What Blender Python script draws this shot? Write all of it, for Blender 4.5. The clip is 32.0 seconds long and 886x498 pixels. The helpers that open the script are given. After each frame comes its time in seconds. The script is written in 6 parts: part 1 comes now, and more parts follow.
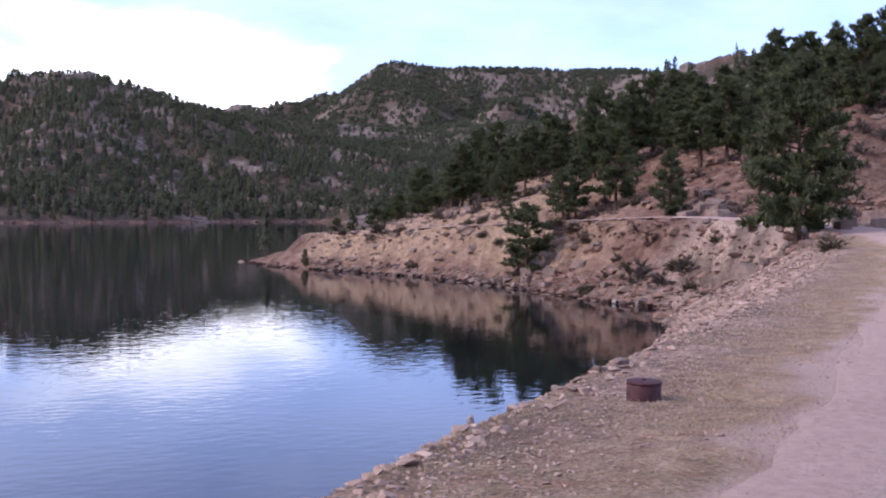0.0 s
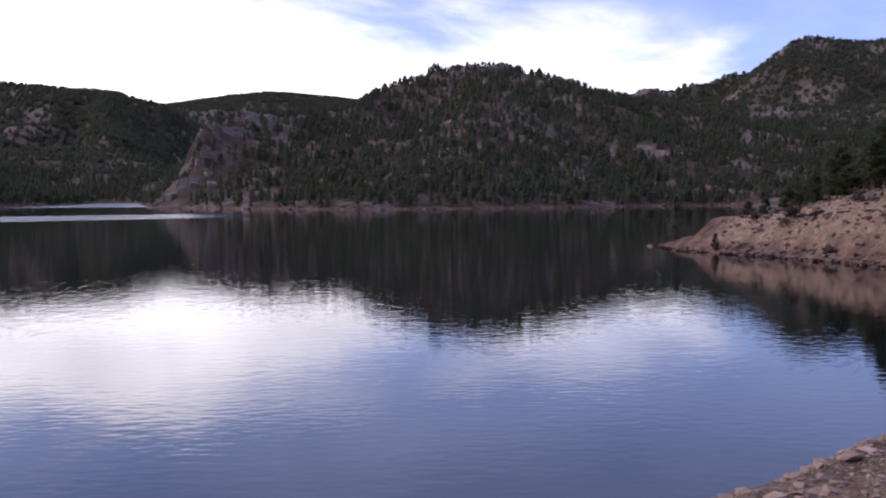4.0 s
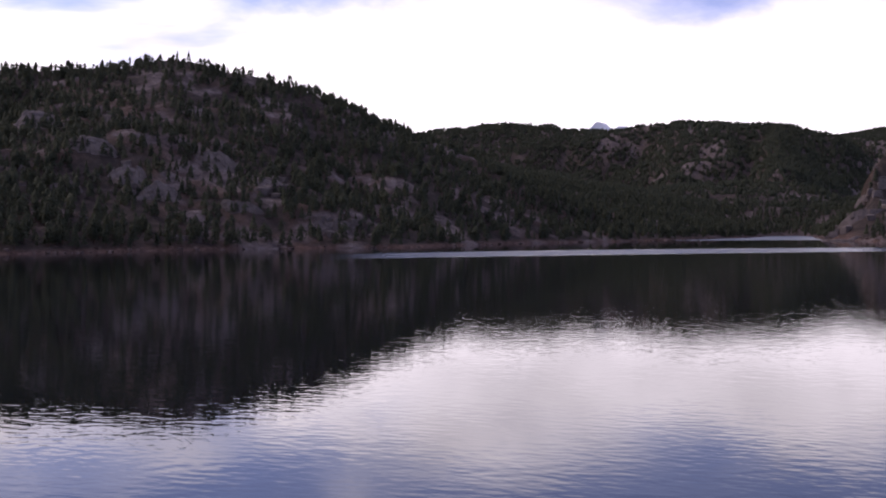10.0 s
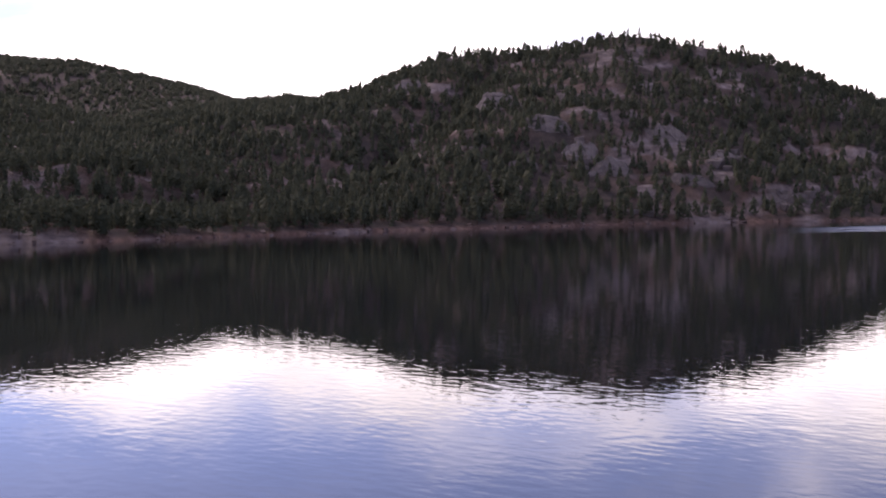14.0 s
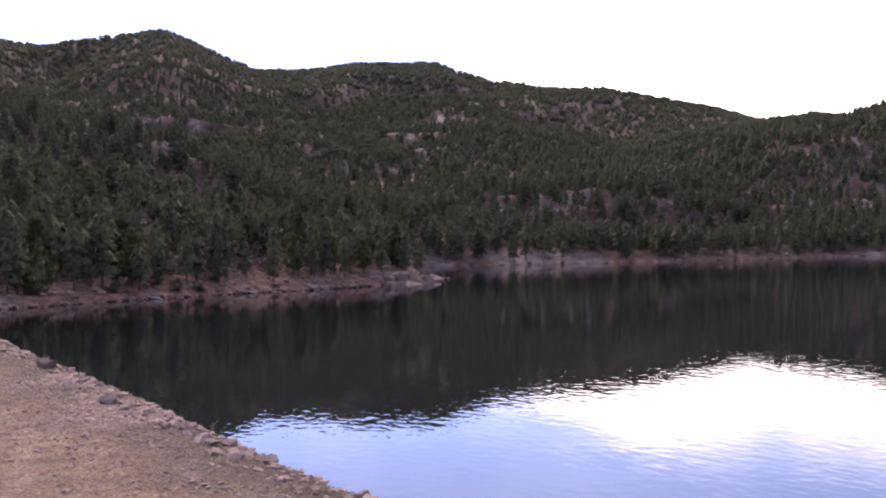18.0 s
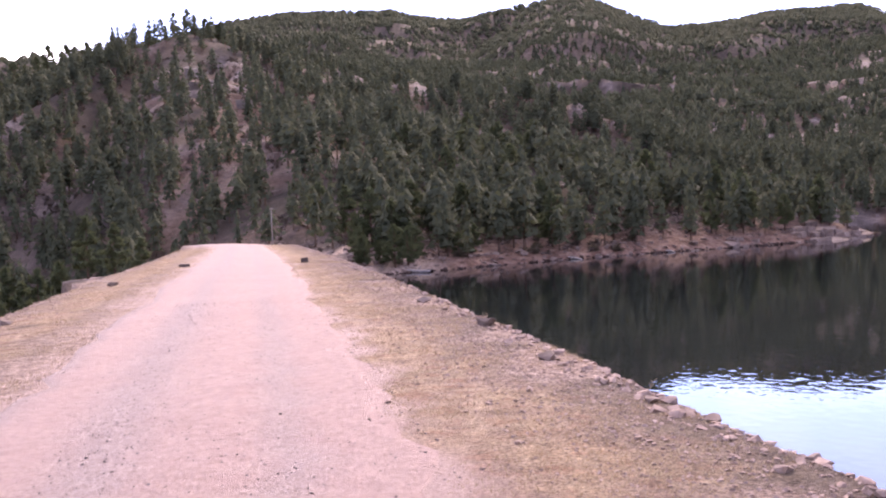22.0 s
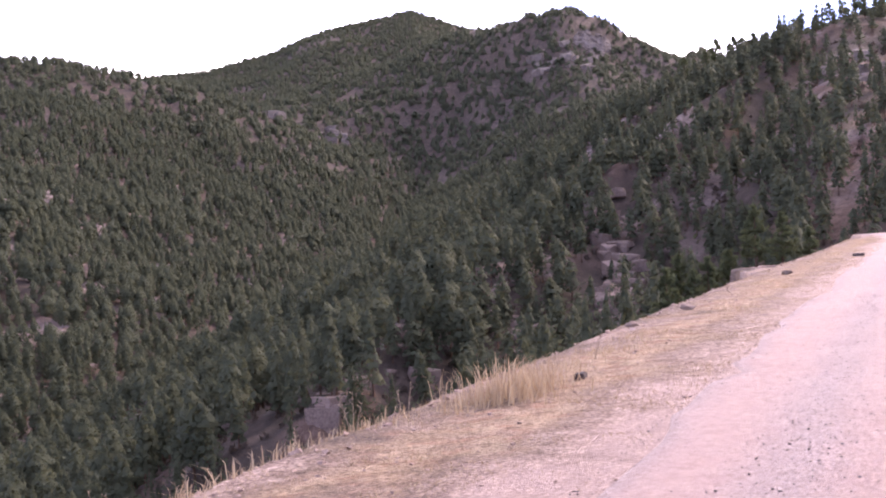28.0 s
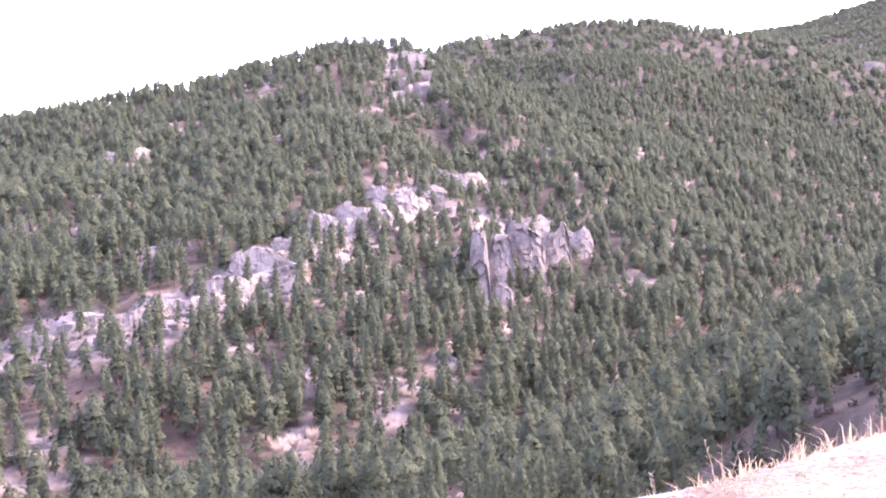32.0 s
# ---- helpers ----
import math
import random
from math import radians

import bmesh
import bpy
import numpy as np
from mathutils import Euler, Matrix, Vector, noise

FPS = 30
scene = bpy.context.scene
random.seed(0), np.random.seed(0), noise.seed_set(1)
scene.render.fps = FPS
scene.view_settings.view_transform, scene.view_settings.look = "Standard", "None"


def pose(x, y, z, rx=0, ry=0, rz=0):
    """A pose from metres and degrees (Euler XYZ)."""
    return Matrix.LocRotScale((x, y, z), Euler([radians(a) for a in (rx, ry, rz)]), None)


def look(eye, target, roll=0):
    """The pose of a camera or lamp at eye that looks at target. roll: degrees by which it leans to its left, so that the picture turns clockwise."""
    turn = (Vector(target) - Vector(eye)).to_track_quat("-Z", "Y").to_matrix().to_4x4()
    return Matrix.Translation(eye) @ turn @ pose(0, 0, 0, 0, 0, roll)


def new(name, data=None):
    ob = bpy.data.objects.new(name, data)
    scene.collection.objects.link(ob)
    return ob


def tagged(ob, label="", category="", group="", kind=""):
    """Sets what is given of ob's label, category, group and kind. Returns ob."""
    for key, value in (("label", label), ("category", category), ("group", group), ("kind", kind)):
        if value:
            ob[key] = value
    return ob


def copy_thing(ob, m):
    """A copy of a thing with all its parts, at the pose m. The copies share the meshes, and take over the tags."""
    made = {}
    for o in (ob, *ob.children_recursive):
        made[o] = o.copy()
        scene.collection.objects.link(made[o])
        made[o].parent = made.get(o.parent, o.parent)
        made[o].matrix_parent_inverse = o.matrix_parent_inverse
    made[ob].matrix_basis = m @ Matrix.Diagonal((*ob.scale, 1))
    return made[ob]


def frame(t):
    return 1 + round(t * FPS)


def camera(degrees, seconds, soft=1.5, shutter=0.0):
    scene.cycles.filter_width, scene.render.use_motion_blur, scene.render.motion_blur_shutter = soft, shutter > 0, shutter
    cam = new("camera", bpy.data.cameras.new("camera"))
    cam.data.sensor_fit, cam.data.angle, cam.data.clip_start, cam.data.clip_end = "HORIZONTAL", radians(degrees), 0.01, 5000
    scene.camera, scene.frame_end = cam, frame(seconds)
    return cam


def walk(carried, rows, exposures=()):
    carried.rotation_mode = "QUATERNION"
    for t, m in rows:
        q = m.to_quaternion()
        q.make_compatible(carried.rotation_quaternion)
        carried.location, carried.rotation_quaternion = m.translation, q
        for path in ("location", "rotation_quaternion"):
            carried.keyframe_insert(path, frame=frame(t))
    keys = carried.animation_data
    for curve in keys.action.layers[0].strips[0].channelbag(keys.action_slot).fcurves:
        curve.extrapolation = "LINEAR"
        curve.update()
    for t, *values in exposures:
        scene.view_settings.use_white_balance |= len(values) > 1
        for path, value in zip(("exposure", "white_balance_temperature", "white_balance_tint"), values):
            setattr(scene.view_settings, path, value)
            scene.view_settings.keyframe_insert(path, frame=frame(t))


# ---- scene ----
# Camera: held at arm's length by someone turning on the dam crest.
cam = camera(40.93, 32.0, soft=2.05)
EYE, REACH = 1.62, 0.5
TURN = [
    (0.0, -22.28, -1.87, -0.53),
    (0.5, -19.63, -2.05, 0.11),
    (1.0, -17.28, -2.21, 0.04),
    (1.5, -14.79, -2.15, 0.37),
    (2.0, -12.17, -2.14, 0.19),
    (2.5, -9.76, -2.20, 0.03),
    (3.0, -7.37, -2.63, 0.38),
    (3.5, -5.17, -2.72, 0.26),
    (5.5, 4.54, -2.50, 0.82),
    (6.0, 6.96, -2.57, 1.02),
    (6.5, 9.78, -2.30, 1.30),
    (7.0, 12.69, -2.49, 1.54),
    (7.5, 16.30, -2.72, 1.12),
    (8.0, 18.55, -2.06, 0.84),
    (8.5, 20.69, -1.45, 0.68),
    (9.0, 23.22, -1.18, 0.73),
    (9.5, 26.02, -0.88, 0.28),
    (10.0, 28.75, -0.94, 0.34),
    (10.5, 30.79, -0.88, 0.65),
    (11.0, 32.37, -1.01, 2.08),
    (11.5, 35.44, -0.96, 2.56),
    (12.0, 38.92, -1.21, 2.06),
    (12.5, 41.70, -1.85, 1.99),
    (13.0, 44.43, -1.87, 1.29),
    (13.5, 47.29, -1.90, 0.91),
    (15.5, 59.57, -1.71, 1.40),
    (16.0, 62.95, -1.48, 1.25),
    (16.5, 66.23, -1.61, 0.81),
    (17.0, 69.44, -2.15, 0.78),
    (17.5, 72.05, -0.85, 0.71),
    (18.0, 74.92, -0.51, 0.88),
    (18.5, 77.49, -0.68, 1.23),
    (19.0, 79.95, -0.65, 1.90),
    (19.5, 82.85, -0.67, 1.64),
    (20.0, 85.01, -1.09, 1.80),
    (20.5, 87.56, -1.34, 2.03),
    (21.0, 89.92, -1.44, 1.85),
    (21.5, 92.41, -1.61, 2.23),
    (22.0, 94.72, -1.88, 2.59),
    (22.5, 96.83, -1.65, 2.70),
    (23.0, 98.84, -1.64, 2.47),
    (23.5, 100.90, -1.64, 2.39),
    (24.0, 103.33, -1.90, 2.05),
    (24.5, 104.69, -2.35, 2.09),
    (26.5, 115.27, -0.87, 4.22),
    (27.0, 117.09, -1.16, 4.22),
    (27.5, 121.62, -0.95, 2.51),
    (28.0, 126.01, -0.85, 3.04),
    (28.5, 129.91, -0.44, 1.94),
    (29.0, 133.45, -0.31, 2.46),
    (29.5, 137.85, -0.52, 2.17),
    (30.0, 141.82, -1.16, 2.34),
    (30.5, 145.33, -1.33, 2.01),
    (31.0, 148.38, -1.30, 1.76),
    (31.5, 151.19, -1.58, 1.77),
    (32.0, 153.77, -1.68, 2.03),
]


def held(yaw, pitch, roll):
    a = radians(yaw)
    return pose(-REACH * math.sin(a), REACH * math.cos(a), EYE, 90 + pitch, roll, yaw)


walk(cam, [(t, held(y, p, r)) for t, y, p, r in TURN],
     exposures=[(0.0, 0.6, 6200, 16), (2.0, 0.25, 6250, 18), (4.0, -0.25, 6200, 20), (7.0, -0.7, 6250, 22), (10.0, -0.65, 6450, 25), (12.0, -0.25, 6650, 25), (16.0, 0.15, 7000, 24), (17.5, 0.4, 7000, 24), (19.0, 1.25, 6950, 24), (20.0, 1.5, 7050, 24), (21.0, 1.6, 7150, 24),
                (22.0, 1.45, 7250, 24), (23.0, 1.15, 7250, 24), (25.0, 1.0, 7200, 24), (27.0, 1.25, 7150, 24), (28.0, 1.6, 7000, 24), (29.0, 2.1, 6850, 25), (30.0, 2.55, 6700, 26), (32.0, 3.15, 6550, 28)])

# ---------------------------------------------------------------- light
SUN_AZ, SUN_EL = 84.0, 34.0   # degrees to the left of +y, and up


def bearing(az):
    a = radians(az)
    return Vector((-math.sin(a), math.cos(a), 0.0))


def node(nt, kind, **values):
    n = nt.nodes.new(kind)
    for key, value in values.items():
        n.inputs[key.replace("_", " ")].default_value = value
    return n


# how high the cloud reaches on each side: bearing, sine of the elevation
CLOUD_BANK = ((-180, 0.10), (-60, 0.09), (-38, 0.095), (-26, 0.075), (-14, 0.08), (-5, 0.108), (3, 0.155), (17, 0.178), (40, 0.178), (62, 0.188), (71, 0.12), (78, 0.085), (96, 0.09), (115, 0.15), (180, 0.12))


def make_world():
    w = bpy.data.worlds.new("sky")
    scene.world = w
    w.use_nodes = True
    nt = w.node_tree
    nt.nodes.clear()
    out = nt.nodes.new("ShaderNodeOutputWorld")
    bg = nt.nodes.new("ShaderNodeBackground")
    sky = nt.nodes.new("ShaderNodeTexSky")
    sky.sky_type = "NISHITA"
    sky.sun_disc = False
    sky.sun_elevation = radians(SUN_EL)
    sky.sun_rotation = radians(-SUN_AZ)
    sky.altitude = 2300
    sky.air_density, sky.dust_density, sky.ozone_density = 1.0, 0.3, 3.0
    # clouds: a flat layer seen from below, so they crowd together towards the horizon
    tc = nt.nodes.new("ShaderNodeTexCoord")
    sep = nt.nodes.new("ShaderNodeSeparateXYZ")
    nt.links.new(tc.outputs["Generated"], sep.inputs[0])
    up = nt.nodes.new("ShaderNodeMath")
    up.operation = "MAXIMUM"
    up.inputs[1].default_value = 0.0
    nt.links.new(sep.outputs["Z"], up.inputs[0])
    lift = nt.nodes.new("ShaderNodeMath")
    lift.operation = "ADD"
    lift.inputs[1].default_value = 0.22
    nt.links.new(up.outputs[0], lift.inputs[0])
    flat = nt.nodes.new("ShaderNodeVectorMath")
    flat.operation = "SCALE"
    inv = nt.nodes.new("ShaderNodeMath")
    inv.operation = "DIVIDE"
    inv.inputs[0].default_value = 1.0
    nt.links.new(lift.outputs[0], inv.inputs[1])
    nt.links.new(tc.outputs["Generated"], flat.inputs[0])
    nt.links.new(inv.outputs[0], flat.inputs["Scale"])
    shift = nt.nodes.new("ShaderNodeVectorMath")
    shift.operation = "ADD"
    shift.inputs[1].default_value = (2.1, 0.6, 0.0)
    nt.links.new(flat.outputs[0], shift.inputs[0])
    n1 = node(nt, "ShaderNodeTexNoise", Scale=1.5, Detail=7.0, Roughness=0.55, Distortion=0.4)
    nt.links.new(shift.outputs[0], n1.inputs["Vector"])

    def sums(kind, *terms):
        m = nt.nodes.new("ShaderNodeMath")
        m.operation = kind
        for k, v in enumerate(terms):
            if isinstance(v, (int, float)):
                m.inputs[k].default_value = v
            else:
                nt.links.new(v, m.inputs[k])
        return m.outputs[0]

    # the bank of cloud stands higher on some sides than on others
    west = sums("MULTIPLY", sep.outputs["X"], -1.0)
    turn = sums("MULTIPLY_ADD", sums("ARCTAN2", west, sep.outputs["Y"]), 0.5 / math.pi, 0.5)
    bank = nt.nodes.new("ShaderNodeValToRGB")
    els = bank.color_ramp.elements
    while len(els) < len(CLOUD_BANK):
        els.new(0.5)
    for e, (az, top) in zip(els, CLOUD_BANK):
        e.position, e.color = (az + 180) / 360, (top, top, top, 1)
    nt.links.new(turn, bank.inputs[0])
    ragged = sums("MULTIPLY_ADD", n1.outputs["Fac"], 0.24, -0.12)
    depth = sums("ADD", sums("SUBTRACT", bank.outputs[0], up.outputs[0]), ragged)
    ramp = nt.nodes.new("ShaderNodeMapRange")
    ramp.interpolation_type = "SMOOTHSTEP"
    ramp.inputs["From Min"].default_value, ramp.inputs["From Max"].default_value = -0.045, 0.04
    ramp.inputs["To Min"].default_value = 0.20
    nt.links.new(depth, ramp.inputs["Value"])
    # grey bellies
    n2 = node(nt, "ShaderNodeTexNoise", Scale=2.6, Detail=5.0, Roughness=0.6)
    nt.links.new(shift.outputs[0], n2.inputs["Vector"])
    side = nt.nodes.new("ShaderNodeVectorMath")
    side.operation = "DOT_PRODUCT"
    side.inputs[1].default_value = bearing(SUN_AZ)
    nt.links.new(tc.outputs["Generated"], side.inputs[0])
    belly = sums("MULTIPLY", sums("MULTIPLY_ADD", n2.outputs["Fac"], 1.1, 0.42), sums("MULTIPLY_ADD", side.outputs["Value"], 0.28, 0.86))
    gain = nt.nodes.new("ShaderNodeVectorMath")
    gain.operation = "MULTIPLY"
    gain.inputs[1].default_value = (0.92, 1.22, 1.98)
    nt.links.new(sky.outputs[0], gain.inputs[0])
    mix = nt.nodes.new("ShaderNodeMix")
    mix.data_type = "RGBA"
    white = nt.nodes.new("ShaderNodeVectorMath")
    white.operation = "SCALE"
    white.inputs[0].default_value = (24.0, 23.4, 23.8)
    nt.links.new(belly, white.inputs["Scale"])
    nt.links.new(white.outputs[0], mix.inputs["B"])
    nt.links.new(ramp.outputs[0], mix.inputs["Factor"])
    nt.links.new(gain.outputs[0], mix.inputs["A"])
    nt.links.new(mix.outputs["Result"], bg.inputs["Color"])
    bg.inputs["Strength"].default_value = 0.1
    nt.links.new(bg.outputs[0], out.inputs[0])


make_world()
sun = new("sun", bpy.data.lights.new("sun", "SUN"))
sun.data.energy, sun.data.angle, sun.data.color = 2.3, radians(18), (1.0, 0.87, 0.75)
towards = bearing(SUN_AZ) * math.cos(radians(SUN_EL)) + Vector((0, 0, math.sin(radians(SUN_EL))))
sun.matrix_world = look(towards * 50, (0, 0, 0))

# ---------------------------------------------------------------- materials
def shader(name, rough=0.9, spec=0.3):
    m = bpy.data.materials.new(name)
    m.use_nodes = True
    nt = m.node_tree
    b = nt.nodes["Principled BSDF"]
    b.inputs["Roughness"].default_value = rough
    b.inputs["Specular IOR Level"].default_value = spec
    return m, nt, b


def world_place(nt, scale=(1, 1, 1)):
    g = nt.nodes.new("ShaderNodeNewGeometry")
    mp = nt.nodes.new("ShaderNodeMapping")
    mp.inputs["Scale"].default_value = scale
    nt.links.new(g.outputs["Position"], mp.inputs["Vector"])
    return mp.outputs[0]


def speckle(nt, place, scale, detail=4.0, rough=0.6):
    n = node(nt, "ShaderNodeTexNoise", Scale=scale, Detail=detail, Roughness=rough)
    nt.links.new(place, n.inputs["Vector"])
    return n.outputs["Fac"]


def speckle_colour(nt, place, scale):
    n = node(nt, "ShaderNodeTexNoise", Scale=scale, Detail=3.0)
    nt.links.new(place, n.inputs["Vector"])
    return n.outputs["Color"]


def ramp_of(nt, fac, stops):
    r = nt.nodes.new("ShaderNodeValToRGB")
    els = r.color_ramp.elements
    while len(els) < len(stops):
        els.new(0.5)
    for e, (p, c) in zip(els, stops):
        e.position, e.color = p, (*c, 1)
    nt.links.new(fac, r.inputs[0])
    return r.outputs[0]


def blend(nt, fac, a, b, kind="MIX"):
    m = nt.nodes.new("ShaderNodeMix")
    m.data_type, m.blend_type = "RGBA", kind
    for key, v in (("Factor", fac), ("A", a), ("B", b)):
        if isinstance(v, (int, float)):
            m.inputs[key].default_value = v
        elif isinstance(v, tuple):
            m.inputs[key].default_value = (*v, 1)
        else:
            nt.links.new(v, m.inputs[key])
    return m.outputs["Result"]


def bumped(nt, b, height, strength, distance):
    n = nt.nodes.new("ShaderNodeBump")
    n.inputs["Strength"].default_value, n.inputs["Distance"].default_value = strength, distance
    nt.links.new(height, n.inputs["Height"])
    nt.links.new(n.outputs[0], b.inputs["Normal"])


def zone(nt, name):
    a = nt.nodes.new("ShaderNodeAttribute")
    a.attribute_name = name
    return a.outputs["Fac"]


def ground_material():
    m, nt, b = shader("hillside_ground", 0.95, 0.15)
    p = world_place(nt)
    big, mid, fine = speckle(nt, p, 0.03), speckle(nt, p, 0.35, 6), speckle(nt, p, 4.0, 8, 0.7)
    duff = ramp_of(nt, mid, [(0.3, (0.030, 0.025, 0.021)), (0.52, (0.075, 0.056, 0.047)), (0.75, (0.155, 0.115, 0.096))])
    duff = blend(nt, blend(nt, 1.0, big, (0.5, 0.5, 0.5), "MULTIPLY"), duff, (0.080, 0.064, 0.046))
    earth = ramp_of(nt, speckle(nt, p, 0.8, 7, 0.72), [(0.32, (0.060, 0.032, 0.024)), (0.46, (0.165, 0.093, 0.068)), (0.58, (0.25, 0.155, 0.117)), (0.72, (0.35, 0.25, 0.20))])
    stone = ramp_of(nt, mid, [(0.3, (0.085, 0.066, 0.060)), (0.5, (0.20, 0.156, 0.140)), (0.72, (0.33, 0.268, 0.245))])
    straw = ramp_of(nt, speckle(nt, p, 2.2, 6, 0.7), [(0.25, (0.30, 0.195, 0.130)), (0.5, (0.48, 0.34, 0.222)), (0.75, (0.62, 0.475, 0.325))])
    bare = ramp_of(nt, speckle(nt, p, 30.0, 5, 0.75), [(0.34, (0.17, 0.108, 0.082)), (0.5, (0.36, 0.245, 0.19)), (0.68, (0.54, 0.41, 0.325))])
    straw = blend(nt, ramp_of(nt, speckle(nt, p, 1.5, 5, 0.65), [(0.44, (0, 0, 0)), (0.62, (0.7, 0.7, 0.7))]), straw, bare)
    straw = blend(nt, ramp_of(nt, speckle(nt, p, 0.7, 4, 0.6), [(0.48, (0, 0, 0)), (0.68, (0.6, 0.6, 0.6))]), straw, (0.29, 0.225, 0.135))
    straw = blend(nt, ramp_of(nt, speckle(nt, p, 2.9, 4, 0.6), [(0.50, (0, 0, 0)), (0.64, (0.75, 0.75, 0.75))]), straw, (0.36, 0.205, 0.135))
    straw = blend(nt, ramp_of(nt, speckle(nt, p, 5.5, 5, 0.7), [(0.54, (0, 0, 0)), (0.66, (0.65, 0.65, 0.65))]), straw, (0.17, 0.115, 0.080))
    grit = ramp_of(nt, fine, [(0.3, (0.38, 0.275, 0.222)), (0.5, (0.57, 0.42, 0.338)), (0.72, (0.69, 0.535, 0.44))])
    cell = nt.nodes.new("ShaderNodeTexVoronoi")
    cell.inputs["Scale"].default_value = 24.0
    nt.links.new(p, cell.inputs["Vector"])
    chip = ramp_of(nt, blend(nt, 1.0, cell.outputs["Color"], (1.0, 0.0, 0.0), "MULTIPLY"), [(0.0, (0.72, 0.70, 0.69)), (0.16, (1.0, 0.98, 0.97)), (0.33, (1.35, 1.33, 1.31))])
    gap = ramp_of(nt, cell.outputs["Distance"], [(0.34, (1, 1, 1)), (0.66, (0.62, 0.60, 0.59))])
    grit = blend(nt, 0.8, grit, blend(nt, 1.0, chip, gap, "MULTIPLY"), "MULTIPLY")
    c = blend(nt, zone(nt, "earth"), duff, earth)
    c = blend(nt, zone(nt, "stone"), c, stone)
    c = blend(nt, zone(nt, "straw"), c, straw)
    c = blend(nt, zone(nt, "grit"), c, grit)
    tiny = speckle(nt, p, 26.0, 6, 0.75)
    shade = ramp_of(nt, fine, [(0.28, (0.62, 0.60, 0.58)), (0.7, (1.15, 1.15, 1.15))])
    c = blend(nt, 1.0, c, shade, "MULTIPLY")
    c = blend(nt, 1.0, c, ramp_of(nt, tiny, [(0.36, (0.42, 0.40, 0.39)), (0.5, (1, 1, 1)), (0.64, (1.45, 1.42, 1.38))]), "MULTIPLY")
    c = blend(nt, zone(nt, "worn"), c, ramp_of(nt, tiny, [(0.32, (0.36, 0.248, 0.210)), (0.45, (0.49, 0.350, 0.298)), (0.68, (0.60, 0.445, 0.385))]))
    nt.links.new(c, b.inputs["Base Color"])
    rough = nt.nodes.new("ShaderNodeMath")
    rough.operation = "MULTIPLY"
    lumps = nt.nodes.new("ShaderNodeTexVoronoi")
    lumps.inputs["Scale"].default_value = 1.7
    nt.links.new(blend(nt, 0.25, p, speckle_colour(nt, p, 2.0)), lumps.inputs["Vector"])
    nt.links.new(lumps.outputs["Distance"], rough.inputs[0])
    nt.links.new(zone(nt, "earth"), rough.inputs[1])
    coarse = nt.nodes.new("ShaderNodeBump")
    coarse.invert = True
    coarse.inputs["Strength"].default_value, coarse.inputs["Distance"].default_value = 0.8, 0.35
    nt.links.new(rough.outputs[0], coarse.inputs["Height"])
    bumped(nt, b, tiny, 1.0, 0.06)
    nt.links.new(coarse.outputs[0], b.inputs["Normal"].links[0].from_node.inputs["Normal"])
    return m


def road_material():
    m, nt, b = shader("pink_gravel", 0.95, 0.15)
    p = world_place(nt)
    fine, mid, big = speckle(nt, p, 38.0, 6, 0.75), speckle(nt, p, 3.0, 5), speckle(nt, p, 0.5, 3)
    c = ramp_of(nt, fine, [(0.32, (0.24, 0.160, 0.138)), (0.42, (0.46, 0.325, 0.275)), (0.68, (0.60, 0.445, 0.385))])
    c = blend(nt, ramp_of(nt, mid, [(0.42, (0, 0, 0)), (0.66, (0.55, 0.55, 0.55))]), c, (0.44, 0.285, 0.25))
    c = blend(nt, zone(nt, "track"), c, ramp_of(nt, speckle(nt, p, 9.0, 6, 0.7), [(0.3, (0.40, 0.280, 0.242)), (0.7, (0.55, 0.405, 0.355))]))
    c = blend(nt, zone(nt, "verge"), c, ramp_of(nt, fine, [(0.34, (0.15, 0.125, 0.12)), (0.44, (0.37, 0.30, 0.275)), (0.7, (0.52, 0.44, 0.41))]))
    c = blend(nt, 1.0, c, ramp_of(nt, speckle(nt, p, 11.0, 4, 0.7), [(0.33, (0.88, 0.87, 0.86)), (0.5, (1, 1, 1)), (0.68, (1.06, 1.05, 1.05))]), "MULTIPLY")
    nt.links.new(blend(nt, big, c, blend(nt, 1.0, c, (0.86, 0.82, 0.8), "MULTIPLY")), b.inputs["Base Color"])
    bumped(nt, b, fine, 1.0, 0.03)
    return m


def water_material():
    m, nt, b = shader("lake_water", 0.015, 0.5)
    b.inputs["IOR"].default_value = 1.333
    b.inputs["Base Color"].default_value = (0.006, 0.008, 0.010, 1)
    g = world_place(nt, (0.6, 1.0, 1.0))
    g.node.inputs["Rotation"].default_value = (0, 0, radians(-32))
    n1 = speckle(nt, g, 3.4, 2, 0.4)
    n2 = speckle(nt, g, 1.1, 3, 0.5)
    add = nt.nodes.new("ShaderNodeMath")
    add.operation = "MULTIPLY_ADD"
    add.inputs[1].default_value = 0.8
    nt.links.new(n2, add.inputs[0])
    nt.links.new(n1, add.inputs[2])
    bp = nt.nodes.new("ShaderNodeBump")
    bp.inputs["Distance"].default_value = 0.02
    nt.links.new(add.outputs[0], bp.inputs["Height"])
    # wind-ruffled streaks
    st = ramp_of(nt, zone(nt, "ruffle"), [(0.0, (0.20, 0.20, 0.20)), (1.0, (1, 1, 1))])
    nt.links.new(st, bp.inputs["Strength"])
    rr = ramp_of(nt, zone(nt, "ruffle"), [(0.0, (0.0, 0.0, 0.0)), (1.0, (0.35, 0.35, 0.35))])
    nt.links.new(rr, b.inputs["Roughness"])
    nt.links.new(bp.outputs[0], b.inputs["Normal"])
    return m


